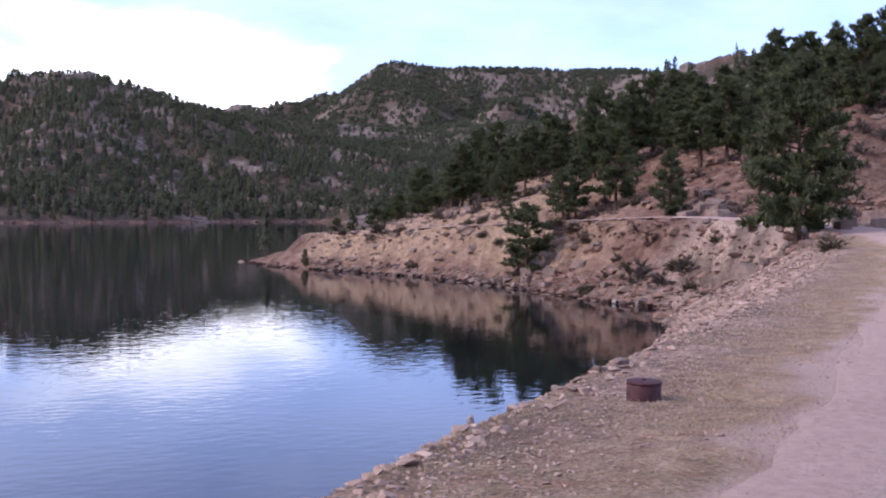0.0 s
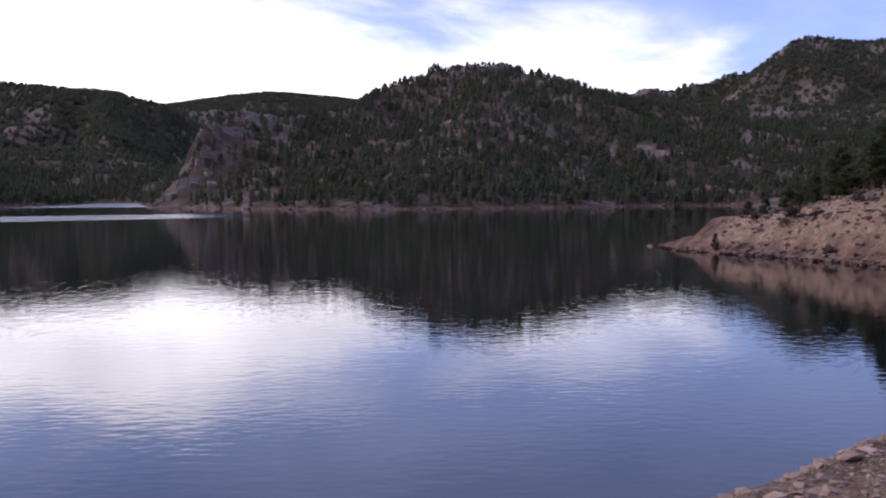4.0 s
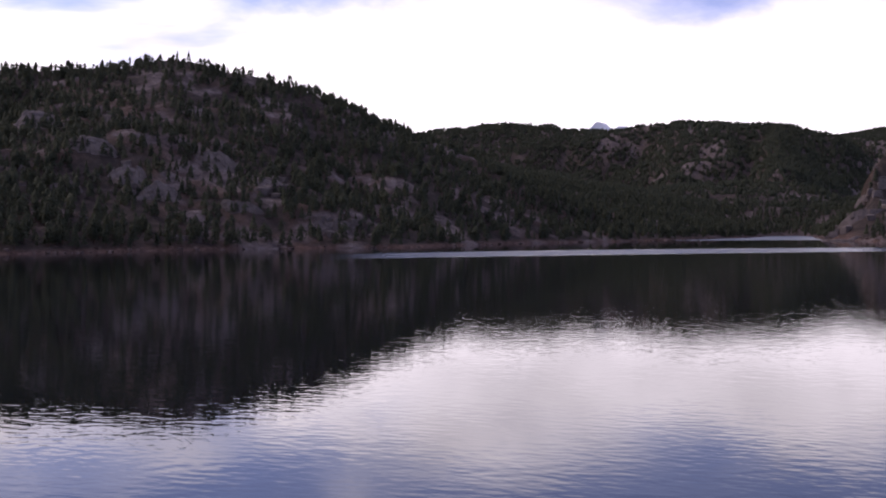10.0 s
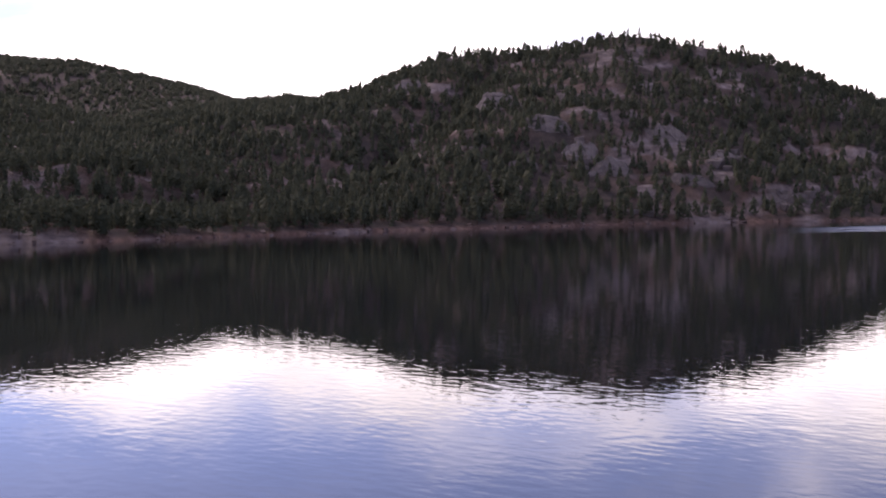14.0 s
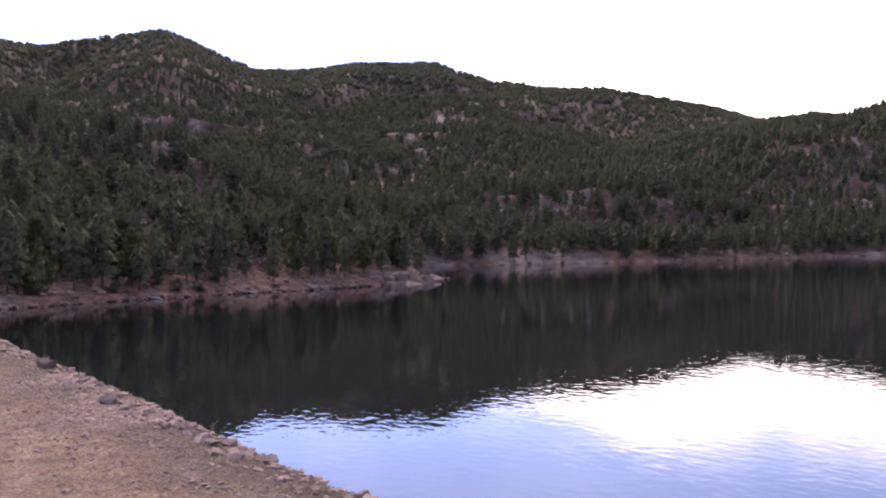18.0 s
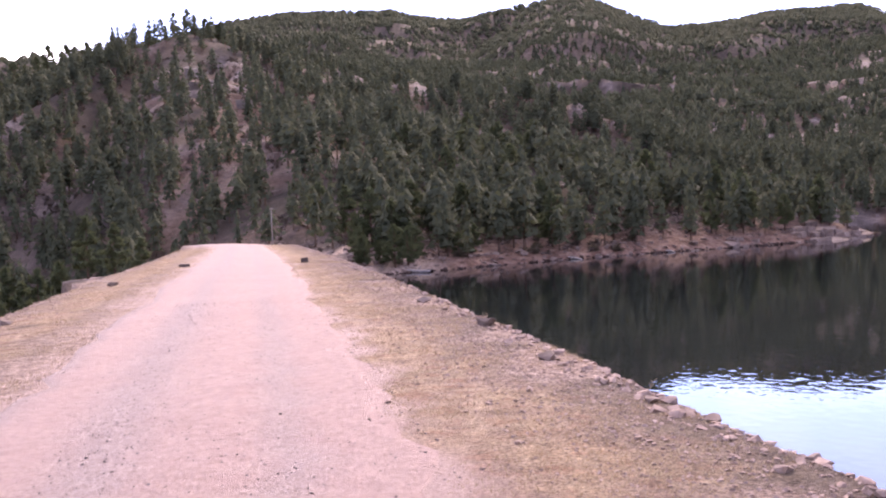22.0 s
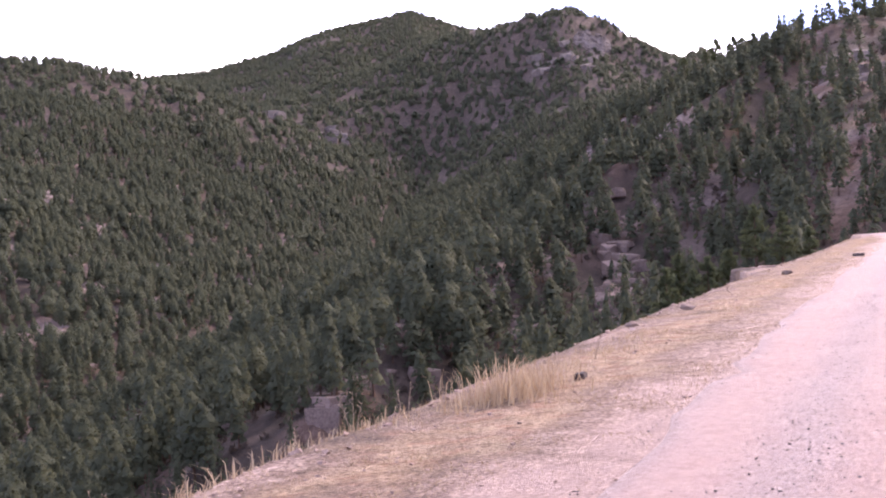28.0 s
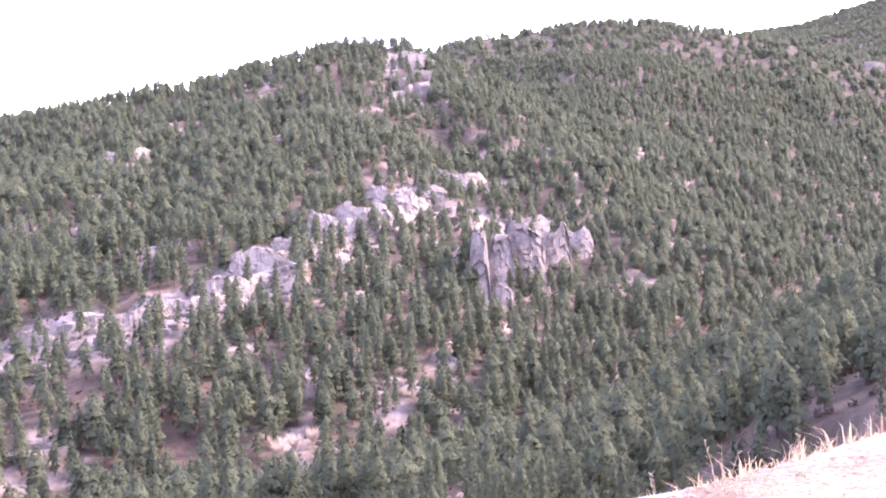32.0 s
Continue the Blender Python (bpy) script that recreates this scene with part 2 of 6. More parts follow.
def needle_material(name, dark, light, yellow, through_light=0.35, airy=0.0):
    m, nt, b = shader(name, 0.8, 0.12)
    g = nt.nodes.new("ShaderNodeNewGeometry")
    p = world_place(nt)
    c = ramp_of(nt, g.outputs["Random Per Island"], [(0.0, dark), (0.6, light), (1.0, yellow)])
    c = blend(nt, 0.5, c, blend(nt, speckle(nt, p, 0.16, 2), dark, yellow))
    nt.links.new(c, b.inputs["Base Color"])
    t = nt.nodes.new("ShaderNodeBsdfTranslucent")
    nt.links.new(c, t.inputs["Color"])
    mx = nt.nodes.new("ShaderNodeMixShader")
    mx.inputs[0].default_value = through_light
    nt.links.new(b.outputs[0], mx.inputs[1])
    nt.links.new(t.outputs[0], mx.inputs[2])
    if airy:
        # tufts with air between them
        tuft = speckle(nt, p, 2.6, 3, 0.6)
        bumped(nt, b, tuft, 0.5, 0.4)
        nt.links.new(blend(nt, 1.0, c, ramp_of(nt, tuft, [(0.35, (0.85, 0.85, 0.85)), (0.65, (1.12, 1.12, 1.1))]), "MULTIPLY"), b.inputs["Base Color"])
        hole = nt.nodes.new("ShaderNodeMath")
        hole.operation = "LESS_THAN"
        hole.inputs[1].default_value = airy
        nt.links.new(speckle(nt, p, 2.4, 3, 0.6), hole.inputs[0])
        clear = nt.nodes.new("ShaderNodeBsdfTransparent")
        m2 = nt.nodes.new("ShaderNodeMixShader")
        nt.links.new(hole.outputs[0], m2.inputs[0])
        nt.links.new(mx.outputs[0], m2.inputs[1])
        nt.links.new(clear.outputs[0], m2.inputs[2])
        mx = m2
    nt.links.new(mx.outputs[0], nt.nodes["Material Output"].inputs["Surface"])
    return m


def bark_material():
    m, nt, b = shader("pine_bark", 0.95, 0.1)
    p = world_place(nt, (6, 6, 1.2))
    s = speckle(nt, p, 2.0, 5)
    nt.links.new(ramp_of(nt, s, [(0.3, (0.035, 0.022, 0.018)), (0.6, (0.14, 0.085, 0.06)), (0.8, (0.22, 0.14, 0.10))]), b.inputs["Base Color"])
    bumped(nt, b, s, 0.8, 0.05)
    return m


def rock_material(name, lo, mid_c, hi, scale=1.2):
    m, nt, b = shader(name, 0.9, 0.2)
    p = world_place(nt)
    s, f = speckle(nt, p, scale, 6, 0.65), speckle(nt, p, scale * 9, 5, 0.7)
    c = ramp_of(nt, s, [(0.28, lo), (0.5, mid_c), (0.74, hi)])
    g = nt.nodes.new("ShaderNodeNewGeometry")
    tone = ramp_of(nt, g.outputs["Random Per Island"], [(0.0, (0.50, 0.47, 0.46)), (0.5, (0.92, 0.88, 0.86)), (1.0, (1.25, 1.22, 1.2))])
    c = blend(nt, 1.0, c, tone, "MULTIPLY")
    c = blend(nt, 0.5, c, ramp_of(nt, f, [(0.3, lo), (0.7, hi)]))
    # joints and cracks
    v = nt.nodes.new("ShaderNodeTexVoronoi")
    v.feature = "DISTANCE_TO_EDGE"
    v.inputs["Scale"].default_value = scale * 1.1
    nt.links.new(blend(nt, 0.18, p, speckle_colour(nt, p, scale * 1.5)), v.inputs["Vector"])
    crack = ramp_of(nt, v.outputs["Distance"], [(0.0, (0.35, 0.33, 0.32)), (0.05, (1, 1, 1))])
    c = blend(nt, 0.22, c, crack, "MULTIPLY")
    nt.links.new(c, b.inputs["Base Color"])
    bumped(nt, b, blend(nt, 0.5, f, crack), 0.9, 0.03 / scale)
    return m


def plain_material(name, colour, rough=0.8, metal=0.0, var=0.25, scale=6.0):
    m, nt, b = shader(name, rough, 0.3)
    p = world_place(nt)
    s = speckle(nt, p, scale, 5, 0.65)
    lo, hi = tuple(v * (1 - var) for v in colour), tuple(min(1, v * (1 + var)) for v in colour)
    nt.links.new(ramp_of(nt, s, [(0.3, lo), (0.7, hi)]), b.inputs["Base Color"])
    b.inputs["Metallic"].default_value = metal
    bumped(nt, b, s, 0.4, 0.01)
    return m


MAT_GROUND, MAT_ROAD, MAT_WATER = ground_material(), road_material(), water_material()
MAT_NEEDLE = needle_material("pine_needles", (0.050, 0.062, 0.033), (0.090, 0.108, 0.055), (0.150, 0.165, 0.080), 0.42)
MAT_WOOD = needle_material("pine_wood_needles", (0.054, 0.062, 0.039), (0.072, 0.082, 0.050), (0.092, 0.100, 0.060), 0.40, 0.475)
MAT_BARK = bark_material()
MAT_GRANITE = rock_material("pink_granite", (0.085, 0.060, 0.049), (0.205, 0.145, 0.118), (0.33, 0.248, 0.208), 0.5)
MAT_REDROCK = rock_material("red_weathered_granite", (0.115, 0.060, 0.042), (0.235, 0.138, 0.102), (0.36, 0.245, 0.195), 0.9)
MAT_WET = rock_material("wet_shore_rock", (0.022, 0.014, 0.012), (0.060, 0.034, 0.027), (0.115, 0.068, 0.054), 1.5)
# cliffs and far outcrops: granite toned slightly darker and greyer than the near rock
MAT_CLIFF = rock_material("grey_pink_granite", (0.075, 0.060, 0.052), (0.18, 0.145, 0.125), (0.29, 0.24, 0.21), 0.35)
MAT_RIPRAP = rock_material("riprap_granite", (0.19, 0.125, 0.098), (0.37, 0.258, 0.205), (0.51, 0.385, 0.318), 2.0)
MAT_PEBBLE = rock_material("grey_pebble", (0.10, 0.08, 0.075), (0.22, 0.18, 0.165), (0.36, 0.30, 0.28), 6.0)
MAT_STRAW = needle_material("dry_grass", (0.25, 0.155, 0.095), (0.43, 0.315, 0.195), (0.60, 0.48, 0.32))
MAT_RUST = plain_material("rusty_steel", (0.060, 0.022, 0.024), 0.7, 0.15, 0.4, 14.0)
MAT_SNOW = plain_material("snowy_rock", (0.85, 0.84, 0.85), 0.9, 0.0, 0.15, 0.01)

# ---------------------------------------------------------------- the lie of the land
WATER = -3.0


def hashed(ix, iy, seed):
    n = (ix.astype(np.int64) * 374761393 + iy.astype(np.int64) * 668265263 + seed * 974711) & 0x7FFFFFFF
    n = ((n ^ (n >> 13)) * 1274126177) & 0x7FFFFFFF
    return ((n ^ (n >> 16)) & 0xFFFF) / 65535.0


def value_noise(x, y, seed=0):
    ix, iy = np.floor(x), np.floor(y)
    fx, fy = x - ix, y - iy
    fx, fy = fx * fx * (3 - 2 * fx), fy * fy * (3 - 2 * fy)
    a, b = hashed(ix, iy, seed), hashed(ix + 1, iy, seed)
    c, d = hashed(ix, iy + 1, seed), hashed(ix + 1, iy + 1, seed)
    return (a + (b - a) * fx) * (1 - fy) + (c + (d - c) * fx) * fy


def fbm(x, y, octaves=4, seed=0):
    t, amp, tot = 0.0, 1.0, 0.0
    for k in range(octaves):
        t = t + amp * value_noise(x * 2 ** k, y * 2 ** k, seed + 17 * k)
        tot += amp
        amp *= 0.5
    return t / tot


def step(a, b, v):
    t = np.clip((v - a) / (b - a), 0, 1)
    return t * t * (3 - 2 * t)


def near_line(x, y, pts):
    """Distance to a polyline, the signed side (left of its run is positive), and the third value of its points there."""
    best = np.full(np.shape(x), 1e9)
    side, val, run = np.zeros_like(best), np.zeros_like(best), np.zeros_like(best)
    s0 = 0.0
    for p, q in zip(pts[:-1], pts[1:]):
        dx, dy = q[0] - p[0], q[1] - p[1]
        ln = math.hypot(dx, dy)
        t = np.clip(((x - p[0]) * dx + (y - p[1]) * dy) / (ln * ln), 0, 1)
        ex, ey = x - p[0] - t * dx, y - p[1] - t * dy
        d = np.hypot(ex, ey)
        k = d < best
        best = np.where(k, d, best)
        side = np.where(k, np.sign(dx * ey - dy * ex), side)
        val = np.where(k, p[2] + (q[2] - p[2]) * t, val)
        run = np.where(k, s0 + t * ln, run)
        s0 += ln
    return best, side, val, run


def in_polygon(x, y, pts):
    inside = np.zeros(np.shape(x), bool)
    for p, q in zip(pts, pts[1:] + pts[:1]):
        if p[1] == q[1]:
            continue
        cross = ((p[1] > y) != (q[1] > y)) & (x < (q[0] - p[0]) * (y - p[1]) / (q[1] - p[1]) + p[0])
        inside ^= cross
    return inside


def smooth_line(pts, n):
    """A Catmull-Rom curve through the points."""
    out = []
    P = [np.array(p, float) for p in pts]
    P = [2 * P[0] - P[1]] + P + [2 * P[-1] - P[-2]]
    for i in range(1, len(P) - 2):
        for k in range(n):
            t = k / n
            a, b, c, d = P[i - 1:i + 3]
            out.append(tuple(0.5 * (2 * b + (c - a) * t + (2 * a - 5 * b + 4 * c - d) * t * t + (3 * b - a - 3 * c + d) * t ** 3)))
    out.append(tuple(P[-2]))
    return out


# the road: along the dam's crest and on round the hillsides at both ends (x, y, height)
ROAD = smooth_line([(-98, -28, -0.4), (-92, -24.2, -0.4), (-82, -21.2, -0.35), (-60, -15.4, -0.2), (-40, -10.4, -0.05), (-20, -5.45, 0), (-8, -2.5, 0),
                    (-1.5, -0.75, 0), (3.4, 2.8, 0), (9, 8.3, 0), (20, 19.2, 0), (30, 29.5, 0.2), (37, 38.5, 0.6), (39.5, 48, 1.1), (39, 58, 1.35),
                    (37, 70, 0.9), (34, 84, 0.3), (30, 98, -0.4)], 6)
CREST = [p for p in ROAD if -86 <= p[0] <= 37.5 and p[1] < 40 and p[1] > -23.5]
HALF = 1.6      # half the gravel's width
BROW, LAKE_BROW = 4.3, 3.95      # from the middle of the road to the dam's brow, over the gorge and over the lake

# the shoreline of the lake; its last side runs under the dam
LAKE = [(-40, -20), (-84, -20), (-88.5, -12), (-92, -7), (-100, 0.8), (-107, 11), (-113, 21), (-125, 33), (-131, 36), (-140, 33), (-165, 20), (-188, 28), (-190, 57), (-187, 82),
        (-193, 108), (-200, 154), (-194, 216), (-178, 246), (-158, 268), (-160, 335), (-140, 432), (-140, 540), (-152, 640), (-140, 660), (-120, 600),
        (-104, 520), (-80, 420), (-45, 372), (-8, 344), (12, 349), (43, 360), (85, 398), (120, 414), (150, 380), (130, 250), (80, 160), (45, 118), (27, 106), (23, 102), (24, 92), (27, 85),
        (30, 76), (31, 64), (31, 53), (32, 44), (10, 0)]


def ridge_line(points):
    """Crest points from bearing, elevation and distance, as seen from the crest of the dam."""
    out = []
    for az, el, d in points:
        a = radians(az)
        out.append((-d * math.sin(a), d * math.cos(a), EYE + d * math.tan(radians(el)) - (1.4 if 150 < d < 800 and az > 118 else 0.0)))
    return out


# name: crest, fall to either side, how far the crest is rounded off
RIDGES = {
    "north_knob": (ridge_line([(11.6, 0.5, 420), (9.5, 2.1, 440), (8.4, 3.3, 460), (6.4, 3.6, 500), (3.8, 3.9, 540), (0.9, 4.4, 580), (-1.6, 5.6, 620), (-4.0, 6.4, 640), (-5.4, 6.4, 640), (-6.8, 5.9, 640), (-8.8, 5.15, 650), (-10.5, 4.4, 670),
                               (-15, 3.5, 680), (-22, 2.9, 650), (-32, 2.7, 600)]), 0.16, 20),
    "north_saddle": (ridge_line([(-7, 3.0, 1000), (-10.9, 4.45, 1000), (-12.6, 4.8, 1000), (-13.6, 4.8, 1000), (-14.7, 4.4, 1000), (-16.5, 4.2, 1000), (-22, 3.9, 950), (-30, 4.4, 900)]), 0.25, 20),
    "rock_mountain": (ridge_line([(-13, 3.6, 1900), (-16.1, 4.6, 1850), (-17.5, 5.65, 1800), (-18.9, 6.75, 1800), (-19.8, 7.05, 1800), (-22, 6.75, 1800), (-26, 6.8, 1800), (-28.3, 6.7, 1800), (-30.6, 6.75, 1800),
                                  (-36, 6.2, 1700), (-50, 5.5, 1500)]), 0.36, 30),
    "rock_spur": (ridge_line([(-28, 4.2, 330), (-30.2, 5.5, 330), (-31.5, 6.2, 330), (-33.3, 6.75, 320), (-35.7, 7.0, 310), (-38, 6.9, 300), (-46, 7.6, 270), (-70, 9, 240)]), 0.25, 12),
    "point": (ridge_line([(-15.5, -0.9, 118), (-19, -0.35, 128), (-22, 0.5, 140), (-25, 1.3, 145), (-29, 2.1, 140), (-34, 3.2, 128), (-38, 4.5, 112), (-41, 5.6, 100), (-46, 7.0, 95), (-56, 8.5, 95)]), 0.2, 5),
    "far_west": (ridge_line([(34, 3.8, 1900), (28.6, 4.75, 1900), (25.6, 5.0, 1900), (23.4, 4.9, 1900), (22.9, 4.65, 1900), (19.1, 4.6, 1850), (17.8, 5.0, 1800), (15.5, 4.95, 1800), (14.7, 4.75, 1750), (12.9, 4.75, 1700), (10.4, 4.15, 1700)]), 0.35, 30),
    "far_round": (ridge_line([(12, 3.8, 2300), (10.4, 4.15, 2300), (8, 4.5, 2300), (5.5, 4.8, 2300), (2.5, 4.55, 2300), (0.5, 4.35, 2300), (-6, 4.0, 2300)]), 0.3, 60),
    "mid_west": (ridge_line([(31, 3.9, 800), (27, 3.3, 850), (22, 2.3, 900), (18, 1.8, 900), (15.5, 2.2, 1000), (13.5, 1.8, 950), (12.3, 0.8, 900)]), 0.16, 20),
    "west_hill": (ridge_line([(60, 4.9, 560), (56.4, 5.1, 520), (54.3, 5.4, 500), (51.6, 6.2, 490), (49.7, 7.05, 480), (47.2, 7.3, 470), (44, 7.65, 470), (41.6, 8.0, 470), (39.2, 7.5, 470), (36, 6.95, 470), (33.4, 5.95, 480), (30.9, 4.7, 490),
                              (28, 3.4, 470), (25, 1.6, 440)]), 0.22, 15),
    "far_south_west": (ridge_line([(86, 7.75, 1300), (83.8, 7.95, 1300), (81.5, 7.95, 1300), (79, 8.3, 1300), (75.1, 8.25, 1300), (72.8, 7.35, 1250), (70, 7.05, 1200), (67.6, 6.9, 1150), (65, 6.55, 1100), (62.4, 5.65, 1000), (60.2, 5.15, 900), (57.5, 5.35, 800), (56, 5.05, 700)]), 0.2, 25),
    "far_south": (ridge_line([(111, 7.5, 1250), (104.8, 9.1, 1250), (102.5, 9.35, 1250), (96.7, 9.45, 1250), (92.7, 8.8, 1200), (89.7, 9.45, 1150), (88, 9.85, 1150), (86.4, 9.15, 1150), (83.8, 7.9, 1150), (80, 6.5, 1100)]), 0.25, 20),
    "mid_south": (ridge_line([(63, 3.6, 560), (68, 4.6, 600), (73, 5.5, 620), (78, 6.0, 620), (83, 6.1, 600), (88, 6.3, 600), (94, 7.0, 620), (100, 7.5, 640)]), 0.16, 20),
    "knoll": (ridge_line([(78, 0.2, 150), (81.3, 1.5, 175), (86.6, 3.8, 220), (92, 5.1, 240), (95.7, 6.2, 255), (99.9, 7.2, 262), (104.8, 8.3, 262), (106.3, 8.6, 260), (107.6, 8.5, 260), (108.7, 7.7, 262), (111.5, 6.95, 265), (114.2, 6.1, 275), (118, 4.4, 300)]), 0.17, 8),
    "gully_spur": (ridge_line([(112, 4.2, 215), (116, 2.6, 190), (120, 0.4, 170), (124, -2.0, 150), (128, -4.8, 132), (133, -9, 112)]), 0.5, 4),
    "south_peak": (ridge_line([(126, 8.85, 1150), (124.9, 9.45, 1100), (123, 9.65, 1050), (121.1, 10.25, 1000), (119.6, 10.65, 1000), (118.1, 9.85, 980), (116.3, 8.45, 950), (114, 7.05, 900), (108, 4.25, 850)]), 0.3, 12),
    "far_peak": (ridge_line([(150, 5.75, 1700), (142, 7.25, 1700), (139, 7.95, 1700), (136.9, 8.1, 1700), (134.2, 8.75, 1700), (131.5, 9.75, 1700), (130, 10.1, 1700), (126.9, 10.55, 1700), (124.9, 9.75, 1700), (120, 8.25, 1700)]), 0.28, 20),
    "side_valley": (ridge_line([(156, 6.9, 800), (152.8, 8.15, 820), (150, 8.3, 850), (147.3, 8.8, 850), (143.2, 8.75, 850), (141, 8.35, 850), (139.1, 7.9, 850), (134, 6.4, 880)]), 0.3, 20),
    "cliff_hill": (ridge_line([(215, 1.65, 500), (200, 1.95, 520), (190, 2.75, 520), (180, 3.75, 530), (174, 4.65, 540), (169, 5.75, 540), (163.8, 6.85, 550), (160, 7.75, 550), (157, 8.15, 550), (154.6, 7.75, 560), (150, 5.65, 560), (146, 3.35, 560)]), 0.22, 15),
}


GORGE_RIDGES = ("south_peak", "far_peak", "side_valley", "cliff_hill", "far_south", "gully_spur")
FAR_RIDGES = ("rock_mountain", "far_west", "far_round", "far_south", "far_south_west", "south_peak", "far_peak", "mid_south")
SHORE = [(p[0], p[1], WATER) for p in LAKE[1:-1]]
# the stream in the gorge below the dam, and the watershed along the dam between gorge and lake
STREAM = ridge_line([(215, -14, 150), (190, -15, 150), (175, -15, 155), (162, -14.2, 165), (152, -12, 190), (144, -9.0, 235), (138, -6.2, 310), (133, -3.6, 410), (130, -1.4, 540), (128, 0.6, 700), (127, 2.4, 850)])
DIVIDE = [(-420, -190, 0), (-265, -120, 0), (-150, -52, 0)] + [(p[0], p[1], 0) for p in CREST] + [(50, 46, 0), (90, 45, 0), (200, -20, 0)]


UPSTREAM = [p[:2] for p in DIVIDE] + [(3000, -500), (3000, 6000), (-6000, 6000), (-6000, -2600)]


def upstream(x, y):
    """1 on the lake's side of the dam and its hills, -1 on the gorge's side."""
    return np.where(in_polygon(x, y, UPSTREAM), 1.0, -1.0)


def height(x, y):
    x, y = np.asarray(x, float), np.asarray(y, float)
    r = np.hypot(x, y)
    shore, _, _, _ = near_line(x, y, SHORE)
    brook, _, bed, _ = near_line(x, y, STREAM)
    far_off, _, _, _ = near_line(x, y, DIVIDE)
    watershed = upstream(x, y)
    lakeside = step(-45, 30, far_off * watershed)
    by_lake = np.exp(-(shore / 22) ** 2)
    floor = WATER * lakeside + (WATER * by_lake + bed * (1 - by_lake)) * (1 - lakeside)
    away = shore * lakeside + np.minimum(shore, brook) * (1 - lakeside)
    gully = 1 + 0.5 * (fbm(x / 70, y / 70, 3, 40) - 0.5)
    z = floor + np.minimum(0.3 * shore, 2.0) * lakeside
    steep = 0.42 * (1 - lakeside)
    rise = 0.95 / gully
    spurs = 1 + 1.5 * (fbm(x / 190, y / 190, 3, 44) - 0.5)
    for name, (crest, fall, cap) in RIDGES.items():
        if name in FAR_RIDGES:
            fall = fall * spurs
        fall = fall * gully if name in GORGE_RIDGES else np.maximum(fall, steep) * gully
        for p, q in zip(crest[:-1], crest[1:]):
            dx, dy = q[0] - p[0], q[1] - p[1]
            ln = math.hypot(dx, dy)
            u = ((x - p[0]) * dx + (y - p[1]) * dy) / (ln * ln)
            t = np.clip(u, 0, 1)
            d = np.abs((x - p[0]) * dy - (y - p[1]) * dx) / ln
            past = np.abs(u - t) * ln
            top = p[2] + (q[2] - p[2]) * t - 0.8 * past
            share = away / (away + rise * d + 0.01)
            z = np.maximum(z, np.minimum(top - fall * (np.sqrt(d * d + cap * cap) - cap), floor + (top - floor) * share))
    calm = step(0, 25, away)
    z = z + (fbm(x / 55, y / 55, 4, 3) - 0.5) * np.minimum(r / 40, 9.0) * 0.9 * calm + (fbm(x / 9, y / 9, 3, 8) - 0.5) * np.minimum(r / 60, 3.0) * calm * (1 - step(450, 650, r))
    z = z + (fbm(x / 2.6, y / 2.6, 3, 9) - 0.5) * 0.8 * step(44, 60, r) * (1 - step(130, 170, r)) * step(0, 6, away)
    # rocky steps where the stone comes through
    crag = step(0.52, 0.62, fbm(x / 14, y / 14, 4, 77)) * step(40, 90, r) * calm * (1 - step(420, 600, r))
    z = z + crag * (value_noise(x / 5, y / 5, 61) - 0.3) * np.minimum(0.012 * r, 3.0)
    z = z + rock_band(x, y) * (3.2 * value_noise(x / 6, y / 4.5, 62) + 1.6 * value_noise(x / 2.6, y / 2.6, 63) - 1.2)
    wob = (fbm(x / 6, y / 6, 2, 12) - 0.5) * np.minimum(2.0, 0.02 * r)
    wet = in_polygon(x, y, LAKE)
    lip = WATER - 0.1 + 0.55 * np.maximum(shore + wob, 0)
    z = np.where(wet, WATER - 0.1 - np.minimum(0.5 * shore, 4), np.where((lakeside > 0.4) & (shore < 14), np.maximum(np.minimum(z, WATER + 0.2 + 0.8 * shore), np.minimum(lip, WATER + 0.8)), z))
    # the dam
    d, side, top, run = near_line(x, y, CREST)
    lump = (fbm(x / 1.3, y / 1.3, 3, 21) - 0.5)
    brow = np.where(watershed > 0, LAKE_BROW, BROW)
    e = np.maximum(d - brow, 0)
    face = np.where(watershed > 0, 0.56, 0.62) * e
    dam = top - 0.05 * step(HALF, BROW, d) - face + lump * (0.09 * step(HALF, HALF + 0.5, d) + 0.3 * step(brow, brow + 1.5, d))
    z = np.where(d < 80, np.maximum(z * step(3, 9, d) + dam * (1 - step(3, 9, d)), dam), z)
    # the road's bench
    d, _, top, _ = near_line(x, y, ROAD)
    k = 1 - step(2.0, 4.5, d)
    return z * (1 - k) + top * k


def bare_rock(x, y):
    """Where the far slopes show more rock than wood, 0 to 1."""
    r, az = np.hypot(x, y), np.degrees(np.arctan2(-x, y))
    n = 0.55 * fbm(x / 60, y / 60, 3, 90) + 0.45 * fbm(x / 15, y / 15, 3, 91)
    much = np.where(az < -11, 0.012 * step(1300, 1600, r), 0.0)
    return step(0.555, 0.64, n + much) * step(420, 800, r) * np.where((az < 55) & (az > -60), 0.8, 0.08)


# the long broken rib of rock across the slope beyond the gorge: bearings, distances
RIB = ((143, 147.5, 151, 154, 156.5, 159, 161, 163.5, 166, 170.5, 174, 180), (395, 372, 350, 352, 330, 310, 282, 258, 243, 238, 232, 228))


